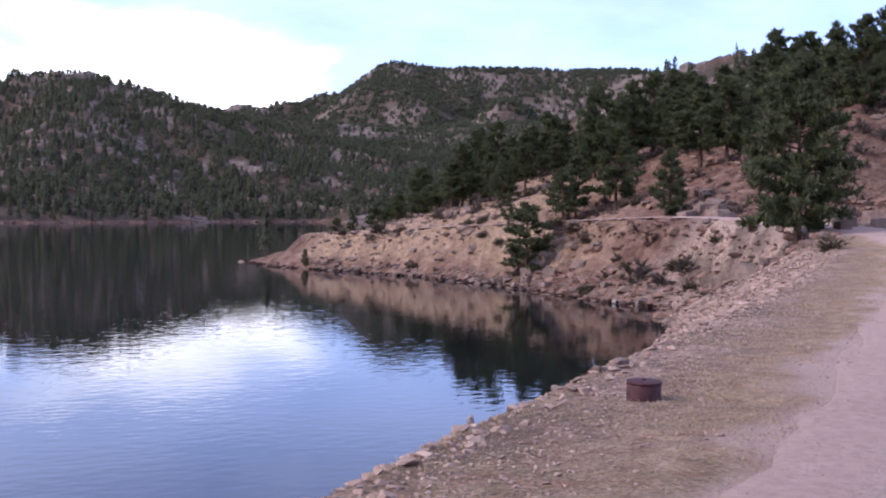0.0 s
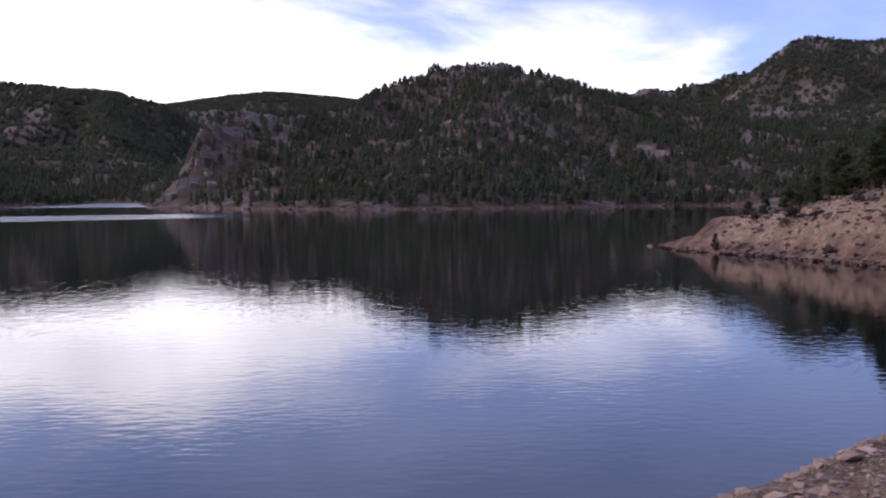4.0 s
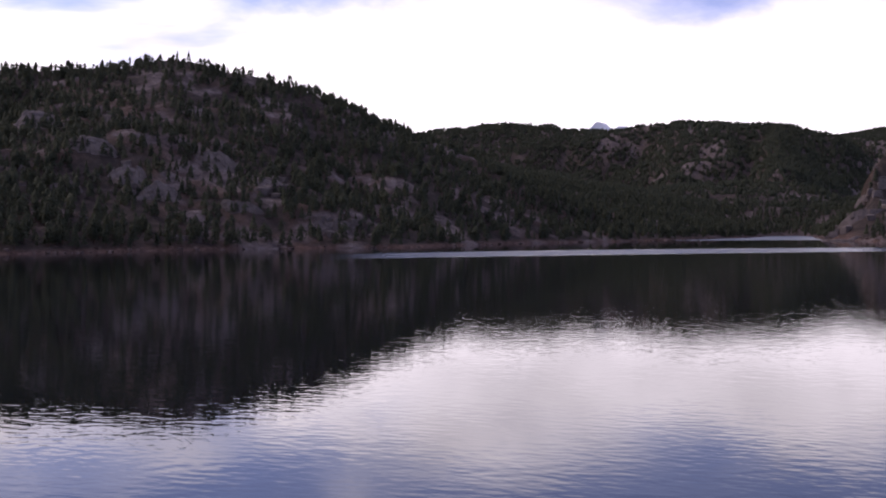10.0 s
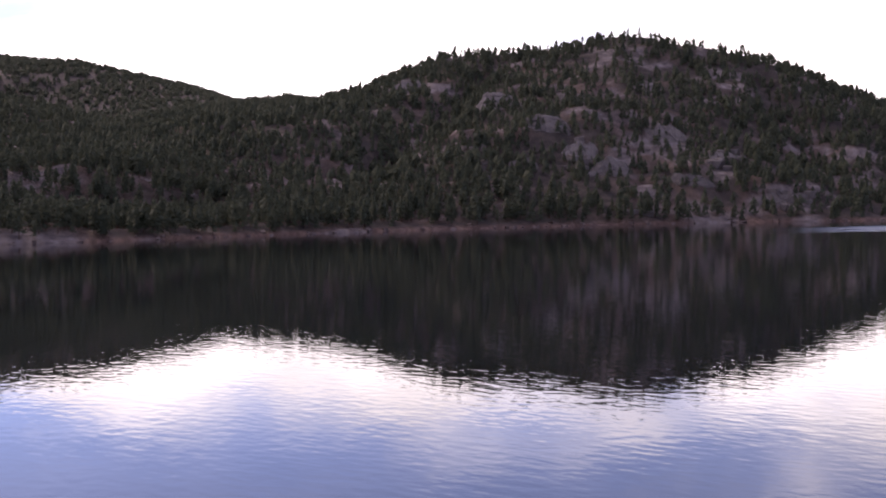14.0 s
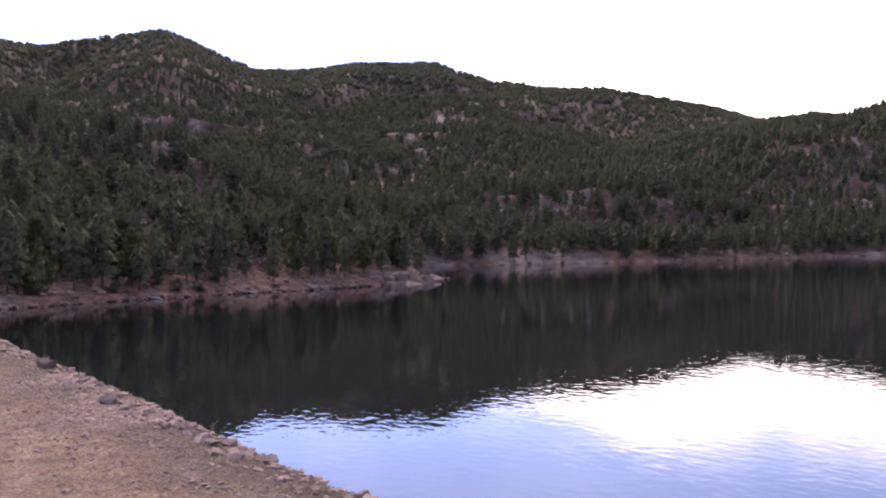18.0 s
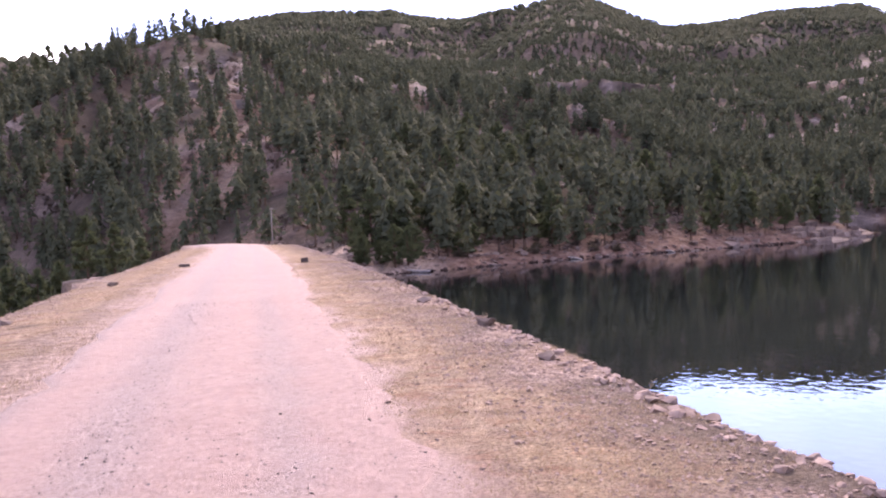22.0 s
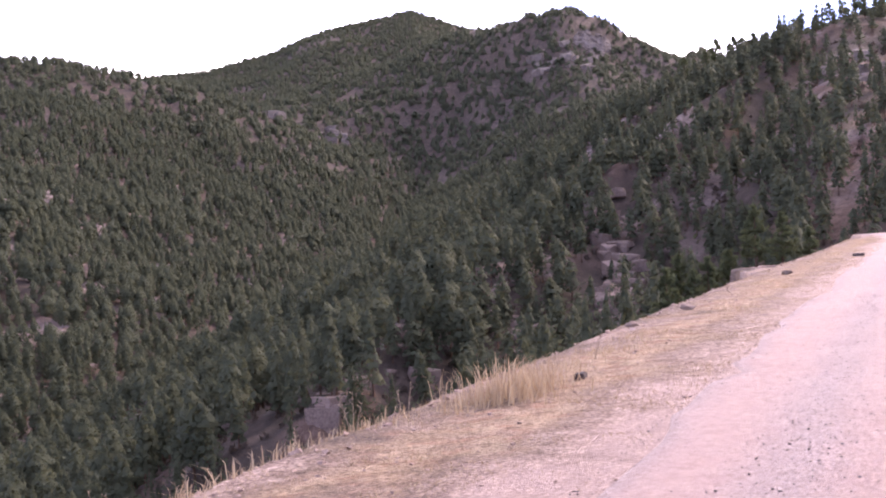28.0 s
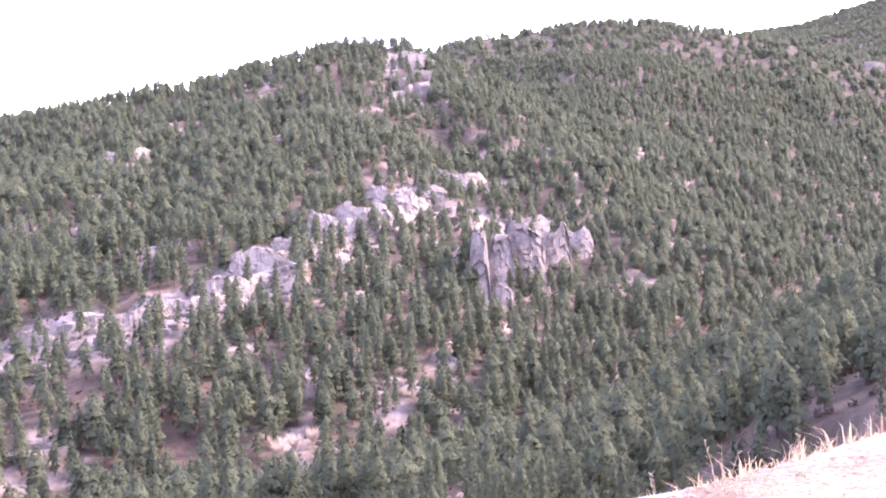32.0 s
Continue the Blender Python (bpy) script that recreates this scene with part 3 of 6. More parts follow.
def rock_band(x, y):
    r, az = np.hypot(x, y), np.degrees(np.arctan2(-x, y))
    az = np.where(az < -90, az + 360, az)
    wide = 17 + 16 * (fbm(x / 30, y / 30, 3, 93) - 0.3)
    return np.exp(-((r - np.interp(az, *RIB)) / wide) ** 2) * step(144, 149, az) * step(0.30, 0.48, fbm(x / 16, y / 16, 4, 94))


def slabs(x, y):
    """Small bare slabs of rock scattered over the wooded slopes."""
    return step(0.56, 0.63, fbm(x / 22, y / 22, 3, 77)) * step(0.54, 0.62, fbm(x / 6, y / 6, 2, 96))


def zones(x, y, z):
    r = np.hypot(x, y)
    d, side, _, _ = near_line(x, y, ROAD)
    dc, sc, _, _ = near_line(x, y, CREST)
    dl, _, _, _ = near_line(x, y, SHORE)
    n = fbm(x / 14, y / 14, 4, 77)
    fine = fbm(x / 1.1, y / 1.1, 3, 78)
    az = np.degrees(np.arctan2(-x, y))
    on_dam = 1 - step(14, 18, dc)
    stone = np.maximum(step(0.62, 0.70, n), slabs(x, y)) * step(90, 200, r) * (1 - 0.85 * step(550, 750, r))
    stone = np.maximum(stone, step(0.45, 0.75, rock_band(x, y) + 0.5 * (fbm(x / 5, y / 5, 3, 95) - 0.5)))
    stone = np.maximum(stone, bare_rock(x, y)) * (1 - on_dam)
    point = np.exp(-((az + 32) / 14.0) ** 2) * (1 - step(135, 170, r))
    earth = np.maximum(0.45 * step(0.50, 0.66, n) * (1 - 0.8 * step(550, 750, r)), np.clip(1.3 * point, 0, 1))
    earth = np.maximum(earth, 0.75 * np.exp(-((az - 105) / 7.0) ** 2 - ((r - 175) / 70) ** 2) * step(0.36, 0.52, n))
    earth = np.maximum(earth, np.where(r < 150, 1 - step(3, 12, dl), 0.8 * (1 - step(0.5, 3, dl)))) * (1 - on_dam)
    inset = np.where(upstream(x, y) > 0, 0.75, 0.0)
    straw = on_dam * (1 - step(BROW - 1.1, BROW + 0.3, dc + inset + (fine - 0.5) * 1.6)) * step(0.25, 0.5, fine + 0.15 * step(HALF, HALF + 0.6, d))
    straw = np.maximum(straw, 0.85 * step(0.36, 0.52, fbm(x / 7, y / 7, 3, 79) + 0.3 * (fine - 0.5)) * step(0.12, 0.25, point) * (1 - step(4, 6, z)) * step(-33, -27, az) * step(1.2, 2.6, dl))
    verge = on_dam * np.where(upstream(x, y) < 0, 1 - step(HALF + 0.5, HALF + 1.3, d + 0.9 * (fine - 0.5)), 0)
    straw = straw * (1 - verge)
    grit = np.maximum(on_dam * (1 - straw) * (0.25 + 0.75 * step(0.4, 0.6, fine)), verge)
    worn = on_dam * np.where(upstream(x, y) > 0, 1.0, 0.7) * (1 - step(HALF * 1.0, HALF * 1.0 + 0.6, d + 1.6 * (fine - 0.5)))
    return stone, earth, straw, grit, worn


def mesh_object(name, verts, faces, mats, mat_index=None, smooth=False, parent=None):
    me = bpy.data.meshes.new(name)
    verts = np.asarray(verts, np.float32)
    faces = np.asarray(faces, np.int32)
    n, k = faces.shape
    me.vertices.add(len(verts))
    me.vertices.foreach_set("co", verts.ravel())
    me.loops.add(n * k)
    me.loops.foreach_set("vertex_index", faces.ravel())
    me.polygons.add(n)
    me.polygons.foreach_set("loop_start", np.arange(0, n * k, k, dtype=np.int32))
    me.polygons.foreach_set("loop_total", np.full(n, k, np.int32))
    for m in mats:
        me.materials.append(m)
    if mat_index is not None:
        me.polygons.foreach_set("material_index", np.asarray(mat_index, np.int32))
    me.polygons.foreach_set("use_smooth", np.full(n, smooth))
    me.update(calc_edges=True)
    ob = new(name, me)
    ob.parent = parent
    return ob


def add_zone(ob, name, values):
    a = ob.data.attributes.new(name, "FLOAT", "POINT")
    a.data.foreach_set("value", np.asarray(values, np.float32))


SURVEY = {}


def lie(x, y):
    """The ground's height taken from its built sheet, quicker than working it out."""
    az, rad, z = SURVEY["az"], SURVEY["rad"], SURVEY["z"]
    a, r = np.degrees(np.arctan2(-x, y)), np.hypot(x, y)
    a = np.where(a < az[0], a + 360, a)
    i = np.clip(np.searchsorted(az, a) - 1, 0, len(az) - 2)
    j = np.clip(np.searchsorted(rad, r) - 1, 0, len(rad) - 2)
    u, v = np.clip((a - az[i]) / (az[i + 1] - az[i]), 0, 1), np.clip((r - rad[j]) / (rad[j + 1] - rad[j]), 0, 1)
    return (z[i, j] * (1 - u) + z[i + 1, j] * u) * (1 - v) + (z[i, j + 1] * (1 - u) + z[i + 1, j + 1] * u) * v


def build_ground():
    az = np.concatenate([np.arange(-50, 182, 0.42), np.arange(182, 310, 2.0)])
    rad = np.concatenate([1.03 ** np.arange(0, 146), np.arange(75, 520, 2.5), 520 * 1.032 ** np.arange(1, 70)])
    A, Rr = np.meshgrid(np.radians(az), rad, indexing="ij")
    x, y = -Rr * np.sin(A), Rr * np.cos(A)
    z = height(x, y)
    SURVEY.update(az=az, rad=rad, z=z)
    na, nr = A.shape
    idx = np.arange(na * nr).reshape(na, nr)
    a, b = idx, np.roll(idx, -1, axis=0)
    quads = np.stack([a[:, :-1], b[:, :-1], b[:, 1:], a[:, 1:]], -1).reshape(-1, 4)
    quads = quads[:, ::-1]
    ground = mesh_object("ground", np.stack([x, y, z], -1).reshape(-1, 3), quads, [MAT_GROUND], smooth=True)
    for nm, v in zip(("stone", "earth", "straw", "grit", "worn"), zones(x, y, z)):
        add_zone(ground, nm, v.ravel())
    return tagged(ground, "rocky forested hills and earth dam with dry grass", "ground", kind="structure")


def build_road():
    across = np.linspace(-1, 1, 25)
    pts = np.array(smooth_line(ROAD[::3], 8))
    t = np.gradient(pts[:, :2], axis=0)
    t /= np.linalg.norm(t, axis=1)[:, None]
    nrm = np.stack([-t[:, 1], t[:, 0]], -1)
    edge = 0.97 + 0.22 * (np.array([value_noise(np.array(i * 0.83), np.array(s * 3.0 + 5), 5) for i in range(len(pts)) for s in (0, 1)]).reshape(-1, 2) - 0.5)
    vs, track, verge = [], [], []
    for i, p in enumerate(pts):
        for s in across:
            w = HALF * (edge[i, 1] * 1.14 if s > 0 else edge[i, 0] * 1.12)
            q = p[:2] + nrm[i] * s * w
            rut = 0.02 * math.exp(-((abs(s) - 0.5) / 0.18) ** 2)
            vs.append((q[0], q[1], p[2] + 0.035 * (1 - s * s) - rut + (0.012 if abs(s) < 0.99 else -0.03)))
            track.append(0.85 * (math.exp(-((s - 0.08) / 0.14) ** 2) + math.exp(-((s - 0.82) / 0.2) ** 2) + 0.8 * math.exp(-((s + 0.72) / 0.14) ** 2)))
            verge.append(0.85 * math.exp(-((s + 1.0) / 0.16) ** 2) + 0.7 * math.exp(-((s + 0.32) / 0.24) ** 2) + 0.6 * math.exp(-((s - 0.44) / 0.14) ** 2))
    k = len(across)
    quads = [(i * k + j, i * k + j + 1, (i + 1) * k + j + 1, (i + 1) * k + j) for i in range(len(pts) - 1) for j in range(k - 1)]
    road = mesh_object("road", vs, np.array(quads)[:, ::-1], [MAT_ROAD], smooth=True)
    add_zone(road, "track", track)
    add_zone(road, "verge", verge)
    return tagged(road, "pinkish gravel track along the dam crest", "road", kind="structure")


def build_water():
    step_m = 12.0
    xs, ys = np.arange(-260, 200, step_m), np.arange(-40, 720, step_m)
    X, Y = np.meshgrid(xs, ys, indexing="ij")
    na, nb = X.shape
    idx = np.arange(na * nb).reshape(na, nb)
    quads = np.stack([idx[:-1, :-1], idx[1:, :-1], idx[1:, 1:], idx[:-1, 1:]], -1).reshape(-1, 4)
    # cut away downstream of the dam
    cx, cy = X.ravel()[quads].mean(1), Y.ravel()[quads].mean(1)
    d, _, _, _ = near_line(cx, cy, CREST)
    quads = quads[(upstream(cx, cy) > 0) | (d < 6)]
    water = mesh_object("water", np.stack([X, Y, np.full_like(X, WATER)], -1).reshape(-1, 3), quads, [MAT_WATER])
    az, r = np.degrees(np.arctan2(-X, Y)), np.hypot(X, Y)
    ruf = step(205, 225, r + (az - 20) * 2) * (1 - step(250, 275, r + (az - 20) * 2)) * step(4, 12, az) * (1 - step(30, 36, az))
    ruf = np.maximum(ruf, step(430, 470, r) * step(8, 12, az) * (1 - step(20, 24, az)))
    add_zone(water, "ruffle", ruf.ravel())
    return tagged(water, "calm dark mountain reservoir with small ripples", "lake", kind="structure")


build_ground()
build_road()
build_water()

# ---------------------------------------------------------------- pines
def part(name, verts, faces, mats, parent, label="", smooth=False, mat_index=None):
    ob = mesh_object(name, verts, faces, mats, mat_index, smooth, parent)
    if label:
        ob["label"] = label
    return ob


def sprays(rng, n, low, wide, lean=0.25, size=1.0, gaps=0.0):
    """Kite-shaped sprays of needles on a tree of height 1: n x 4 points."""
    u = rng.random(n) ** 0.85
    a = rng.random(n) * 2 * np.pi
    h = low + (1 - low) * u
    prof = (1 - u) ** 0.72 * (0.55 + 0.45 * np.minimum(1, u / 0.16))
    lobes = 1 + 0.30 * np.sin(3 * a + 9 * u + rng.random() * 6) + gaps * (rng.random(n) - 0.5)
    r = wide * (0.10 + prof) * lobes * (0.72 + 0.38 * rng.random(n))
    out = np.stack([np.cos(a), np.sin(a), np.zeros(n)], -1)
    tang = np.stack([-np.sin(a), np.cos(a), np.zeros(n)], -1)
    rise = lean * (rng.random(n) - 0.35) + 0.5 * u
    tip = out * r[:, None]
    tip[:, 2] = h + r * rise
    root_r = r * (0.15 + 0.35 * rng.random(n))
    root = out * root_r[:, None]
    root[:, 2] = h - 0.02
    roll = (rng.random(n) - 0.5) * 2.4
    w = size * wide * (0.20 + 0.30 * prof) * (0.7 + 0.6 * rng.random(n))
    side = tang * np.cos(roll)[:, None] + np.array([0, 0, 1.0]) * np.sin(roll)[:, None]
    mid = root * 0.45 + tip * 0.55
    mid[:, 2] += 0.012
    return np.stack([root, mid + side * w[:, None], tip, mid - side * w[:, None]], 1)


def tier_tree(seed, tiers, sides, n, low, wide, round_top=0.5, trunk=False):
    """A conifer of height 1: skirts of drooping boughs with ragged rims, one over the other, and loose sprays between."""
    rng = np.random.default_rng(seed)
    V, F, base = [], [], 0
    lean = 0.05 * (rng.random(2) - 0.5)
    for k in range(tiers):
        u = k / tiers
        z0 = low + (1 - low) * u
        z1 = min(1.0, z0 + (1 - low) * (1.75 / tiers if k < tiers - 1 else 1.0 / tiers))
        prof = (1 - round_top) * (1 - u) ** 0.85 + round_top * (1 - u ** 2.2) ** 0.7 * (0.78 + 0.22 * min(1, u / 0.25))
        r = wide * prof * (0.85 + 0.3 * rng.random()) * (0.5 if n > 100 else 0.75 if n > 30 else 0.9 if n else 1.0)
        a = 2 * np.pi * (np.arange(sides) + 0.5 * rng.random(sides)) / sides + rng.random() * 6
        rr = r * np.where(np.arange(sides) % 2, 0.80, 1.05) * (0.85 + 0.3 * rng.random(sides))
        off = 0.25 * r * (rng.random(2) - 0.5)
        c = lean * z0 + off
        ring = np.stack([c[0] + rr * np.cos(a), c[1] + rr * np.sin(a), z0 + 0.35 * (z1 - z0) * (rng.random(sides) - 0.4)], -1)
        top = np.array([[lean[0] * z1 + 0.3 * off[0], lean[1] * z1 + 0.3 * off[1], z1]])
        q = np.arange(sides)
        V += [ring, top]
        F.append(base + np.stack([q, (q + 1) % sides, np.full(sides, sides)], -1))
        base += sides + 1
    if n:
        V.append(sprays(rng, n, low, wide * 1.05, size=0.40 if n > 100 else 0.66 if n > 30 else 0.9)[:, [2, 3, 1]].reshape(-1, 3))
        F.append(base + np.arange(n * 3).reshape(-1, 3))
        base += n * 3
    v, f = np.concatenate(V), np.concatenate(F)
    m = np.zeros(len(f), int)
    if not trunk:
        return v, f, m
    tv = np.array([(0.018, 0, -0.06), (-0.009, 0.016, -0.06), (-0.009, -0.016, -0.06), (0, 0, 0.6)])
    v = np.concatenate([v, tv])
    f = np.concatenate([f, base + np.array([(0, 1, 3), (1, 2, 3), (2, 0, 3)])])
    return v, f, np.concatenate([m, np.ones(3, int)])


def plant(name, kinds, x, y, z, h, girth, label):
    """Many trees as one mesh."""
    rng = np.random.default_rng(len(x))
    which = rng.integers(0, len(kinds), len(x))
    turn = rng.random(len(x)) * 2 * np.pi
    V, F, M, base = [], [], [], 0
    for k, (v, f, m) in enumerate(kinds):
        s = np.nonzero(which == k)[0]
        if len(s) == 0:
            continue
        c, sn = np.cos(turn[s])[:, None], np.sin(turn[s])[:, None]
        hh, g = h[s][:, None], (h * girth)[s][:, None]
        vx = (v[None, :, 0] * c - v[None, :, 1] * sn) * g + x[s][:, None]
        vy = (v[None, :, 0] * sn + v[None, :, 1] * c) * g + y[s][:, None]
        vz = v[None, :, 2] * hh + z[s][:, None]
        V.append(np.stack([vx, vy, vz], -1).reshape(-1, 3))
        F.append((f[None] + base + (np.arange(len(s)) * len(v))[:, None, None]).reshape(-1, 3))
        M.append(np.tile(m, len(s)))
        base += len(s) * len(v)
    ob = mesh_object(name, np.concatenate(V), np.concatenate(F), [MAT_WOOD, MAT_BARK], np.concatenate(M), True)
    return tagged(ob, label, "forest", kind="stuff")


def hidden_below():
    """For a polar net: the highest elevation of the land in front of each place."""
    az = np.arange(-52, 186, 0.5)
    rad = 20 * 1.03 ** np.arange(0, 160)
    A, Rr = np.meshgrid(np.radians(az), rad, indexing="ij")
    x, y = -Rr * np.sin(A), Rr * np.cos(A)
    z = lie(x, y)
    z = np.where(in_polygon(x, y, LAKE), WATER, z)
    el = (z - EYE) / Rr
    front = np.maximum.accumulate(np.concatenate([np.full((len(az), 1), -1.0), el[:, :-1]], 1), 1)
    return az, rad, front


VEIL = hidden_below()


def in_view(x, y, top):
    az, rad, front = VEIL
    a, r = np.degrees(np.arctan2(-x, y)), np.hypot(x, y)
    a = np.where(a < -90, a + 360, a)
    i = np.clip(np.round((a - az[0]) / 0.5).astype(int), 0, len(az) - 1)
    j = np.clip(np.round(np.log(r / 20) / math.log(1.03)).astype(int), 0, len(rad) - 1)
    return (top - EYE) / r > front[i, j] - 0.002


# stretches of the plan left open: bearing, distance, half-widths, how bare
CLEARINGS = [(113.6, 268, 2.4, 14, 0.92), (107.6, 258, 2.4, 14, 0.85), (151.0, 276, 1.7, 15, 0.95), (148.6, 312, 1.8, 20, 0.9), (173.2, 180, 1.6, 9, 0.9), (138.2, 206, 1.2, 9, 0.85), (143.6, 204, 1.1, 9, 0.85), (140.7, 200, 1.1, 9, 0.85), (153.8, 226, 0.9, 9, 0.9), (153.2, 128, 1.4, 8, 0.9), (168.6, 400, 1.6, 16, 0.85), (153.6, 378, 1.6, 20, 0.75), (156.2, 338, 1.6, 17, 0.85), (158.9, 304, 1.6, 15, 0.9), (161.6, 284, 1.5, 13, 0.85), (164, 266, 1.6, 12, 0.9), (167, 246, 1.9, 11, 0.9), (171, 239, 2.6, 9, 0.85), (155.2, 490, 1.6, 40, 0.7),
             (117.6, 140, 1.5, 26, 0.95), (106, 215, 3.5, 50, 0.84), (103, 112, 4, 14, 0.5), (101, 150, 3.5, 35, 0.4), (109, 112, 6, 22, 0.6), (9, 430, 3, 50, 0.55), (44, 330, 3, 35, 0.4), (37, 335, 4, 25, 0.4), (38.4, 314, 0.8, 8, 0.9), (42.2, 318, 0.8, 8, 0.9), (45.2, 340, 0.9, 9, 0.9), (39.6, 350, 0.9, 9, 0.85), (41, 420, 6, 40, 0.45),
             (119, 950, 1.0, 40, 0.7), (-12.5, 980, 3, 60, 0.5), (131, 1560, 2, 60, 0.6), (161.5, 170, 1.3, 15, 0.95), (-36, 300, 8, 60, 0.5), (-3, 520, 7, 110, 0.4), (-4.6, 628, 1.5, 14, 0.85), (-8.4, 640, 1.0, 10, 0.8), (9.4, 418, 1.4, 22, 0.9), (7.6, 462, 1.6, 22, 0.8)]


def wooded(x, y, z):
    """How thick the wood is, 0 to 1."""
    r = np.hypot(x, y)
    az = np.degrees(np.arctan2(-x, y))
    az = np.where(az < -90, az + 360, az)
    k0 = 1 - 0.85 * bare_rock(x, y)
    dl, _, _, _ = near_line(x, y, SHORE)
    wet = in_polygon(x, y, LAKE)
    dc, sc, _, _ = near_line(x, y, CREST)
    dr, _, _, _ = near_line(x, y, ROAD)
    n = fbm(x / 30, y / 30, 4, 51)
    k = k0 * (0.74 + 0.26 * step(0.36, 0.52, n)) * (1 - 0.30 * np.exp(-((az - 107) / 8.0) ** 2 - ((r - 170) / 75) ** 2)) * (1 - 0.58 * rock_band(x, y))
    k = k * (1 - 0.85 * slabs(x, y) * step(180, 260, r) * (az < 100))
    for a0, r0, da, dr0, bare in CLEARINGS:
        k = k * (1 - bare * np.exp(-((az - a0) / da) ** 2 - ((r - r0) / dr0) ** 2))
    k = k * step(0.4, np.where(r > 180, 1.6, 2.6), dl) * (~wet) * step(WATER + 0.15, WATER + 0.4, np.where(upstream(x, y) > 0, z, 0))
    k = k * step(11, 17, np.where((dc < 25), dc, 99)) * step(3.5, 6, dr)
    k = np.where(r > 1500, k * np.where(az < -12, 0.75, 0.9), k)
    return np.where((az < -14) & (r < 150), 0, k)


def jittered(r0, r1, gap, seed, sweep=(-50, 182)):
    rng = np.random.default_rng(seed)
    area = math.radians(sweep[1] - sweep[0]) * 0.5 * (r1 * r1 - r0 * r0)
    n = int(area / (gap * gap))
    r = np.sqrt(r0 * r0 + rng.random(n) * (r1 * r1 - r0 * r0))
    a = np.radians(sweep[0] + rng.random(n) * (sweep[1] - sweep[0]))
    return -r * np.sin(a), r * np.cos(a), rng


def build_woods():
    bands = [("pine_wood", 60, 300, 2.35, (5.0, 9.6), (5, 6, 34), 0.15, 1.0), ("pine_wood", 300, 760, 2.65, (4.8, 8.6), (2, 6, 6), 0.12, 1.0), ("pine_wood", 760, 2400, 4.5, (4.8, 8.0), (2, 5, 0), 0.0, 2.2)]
    for k, (name, r0, r1, gap, (h0, h1), form, low, fat) in enumerate(bands):
        x, y, rng = jittered(r0, r1, gap, 100 + k)
        z = lie(x, y)
        ok = in_view(x, y, z + h1) | (rng.random(len(x)) < 0.03)
        x, y, z = x[ok], y[ok], z[ok]
        dens = wooded(x, y, z)
        h = h0 + (h1 - h0) * rng.random(len(x)) ** 1.3
        az = np.degrees(np.arctan2(-x, y))
        tall = step(112, 132, np.where(az < -90, az + 360, az))      # the trees in the gorge are the older ones, and wider apart
        h = h * (0.66 + 0.34 * np.maximum(tall, step(900, 1300, np.hypot(x, y))))
        dens = dens * (1 - (0.52, 0.42, 0.25)[k] * tall)
        dens = dens * np.where((tall > 0) & (np.hypot(x, y) < 116), 0, 1)
        seen = in_view(x, y, z + h)
        keep = (rng.random(len(x)) < dens) & (seen | (rng.random(len(x)) < 0.12))
        x, y, z, h = x[keep], y[keep], z[keep], h[keep]
        kinds = [tier_tree(7 * k + j, *form, low + 0.03 * (j % 3), (0.185, 0.19, 0.26)[k] + 0.02 * (j % 4), (0.15, 0.4, 0.7, 0.95)[j % 4], k == 0) for j in range(12)]
        girth = (0.85 + 0.4 * rng.random(len(x))) * fat ** 0.5 * (1.28 + (0.0, 0.14, -0.2)[k] * tall[keep])
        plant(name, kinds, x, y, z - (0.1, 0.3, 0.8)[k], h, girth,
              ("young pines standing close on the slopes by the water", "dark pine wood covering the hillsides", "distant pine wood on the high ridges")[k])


def gorge_side_wood():
    """The pines nearest below the dam."""
    x, y, rng = jittered(58, 116, 3.7, 140, (112, 178))
    z = lie(x, y)
    ok = in_view(x, y, z + 6.0) & (rng.random(len(x)) < wooded(x, y, z))
    x, y, z = x[ok], y[ok], z[ok]
    kinds = [tier_tree(200 + j, 6, 7, 190, 0.14 + 0.03 * (j % 3), 0.20 + 0.02 * (j % 4), (0.3, 0.55, 0.8, 0.95)[j % 4], True) for j in range(10)]
    plant("pine_wood", kinds, x, y, z - 0.1, 4.0 + 3.2 * rng.random(len(x)), 0.9 + 0.35 * rng.random(len(x)), "pines rising from the gorge just below the dam")


build_woods()
gorge_side_wood()


# ---------------------------------------------------------------- single pines
def tube(pts, radii, sides=7, close=True):
    """A tapered tube along points: vertices and quads."""
    V, F = [], []
    for k, (p, r) in enumerate(zip(pts, radii)):
        a, b = pts[max(0, k - 1)], pts[min(len(pts) - 1, k + 1)]
        t = (Vector(b) - Vector(a)).normalized()
        u = t.orthogonal().normalized()
        w = t.cross(u)
        for i in range(sides):
            c = 2 * math.pi * i / sides
            V.append(tuple(Vector(p) + u * (r * math.cos(c)) + w * (r * math.sin(c))))
        if k:
            o = (k - 1) * sides
            F += [(o + i, o + (i + 1) % sides, o + sides + (i + 1) % sides, o + sides + i) for i in range(sides)]
    if close:
        V.append(tuple(pts[-1]))
        n = len(V) - 1
        o = (len(pts) - 1) * sides
        F += [(o + i, o + (i + 1) % sides, n, n) for i in range(sides)]
    return V, F


def to_tris(faces):
    out = []
    for f in faces:
        out.append(f[:3])
        if len(f) == 4 and f[3] != f[2]:
            out.append((f[0], f[2], f[3]))
    return out


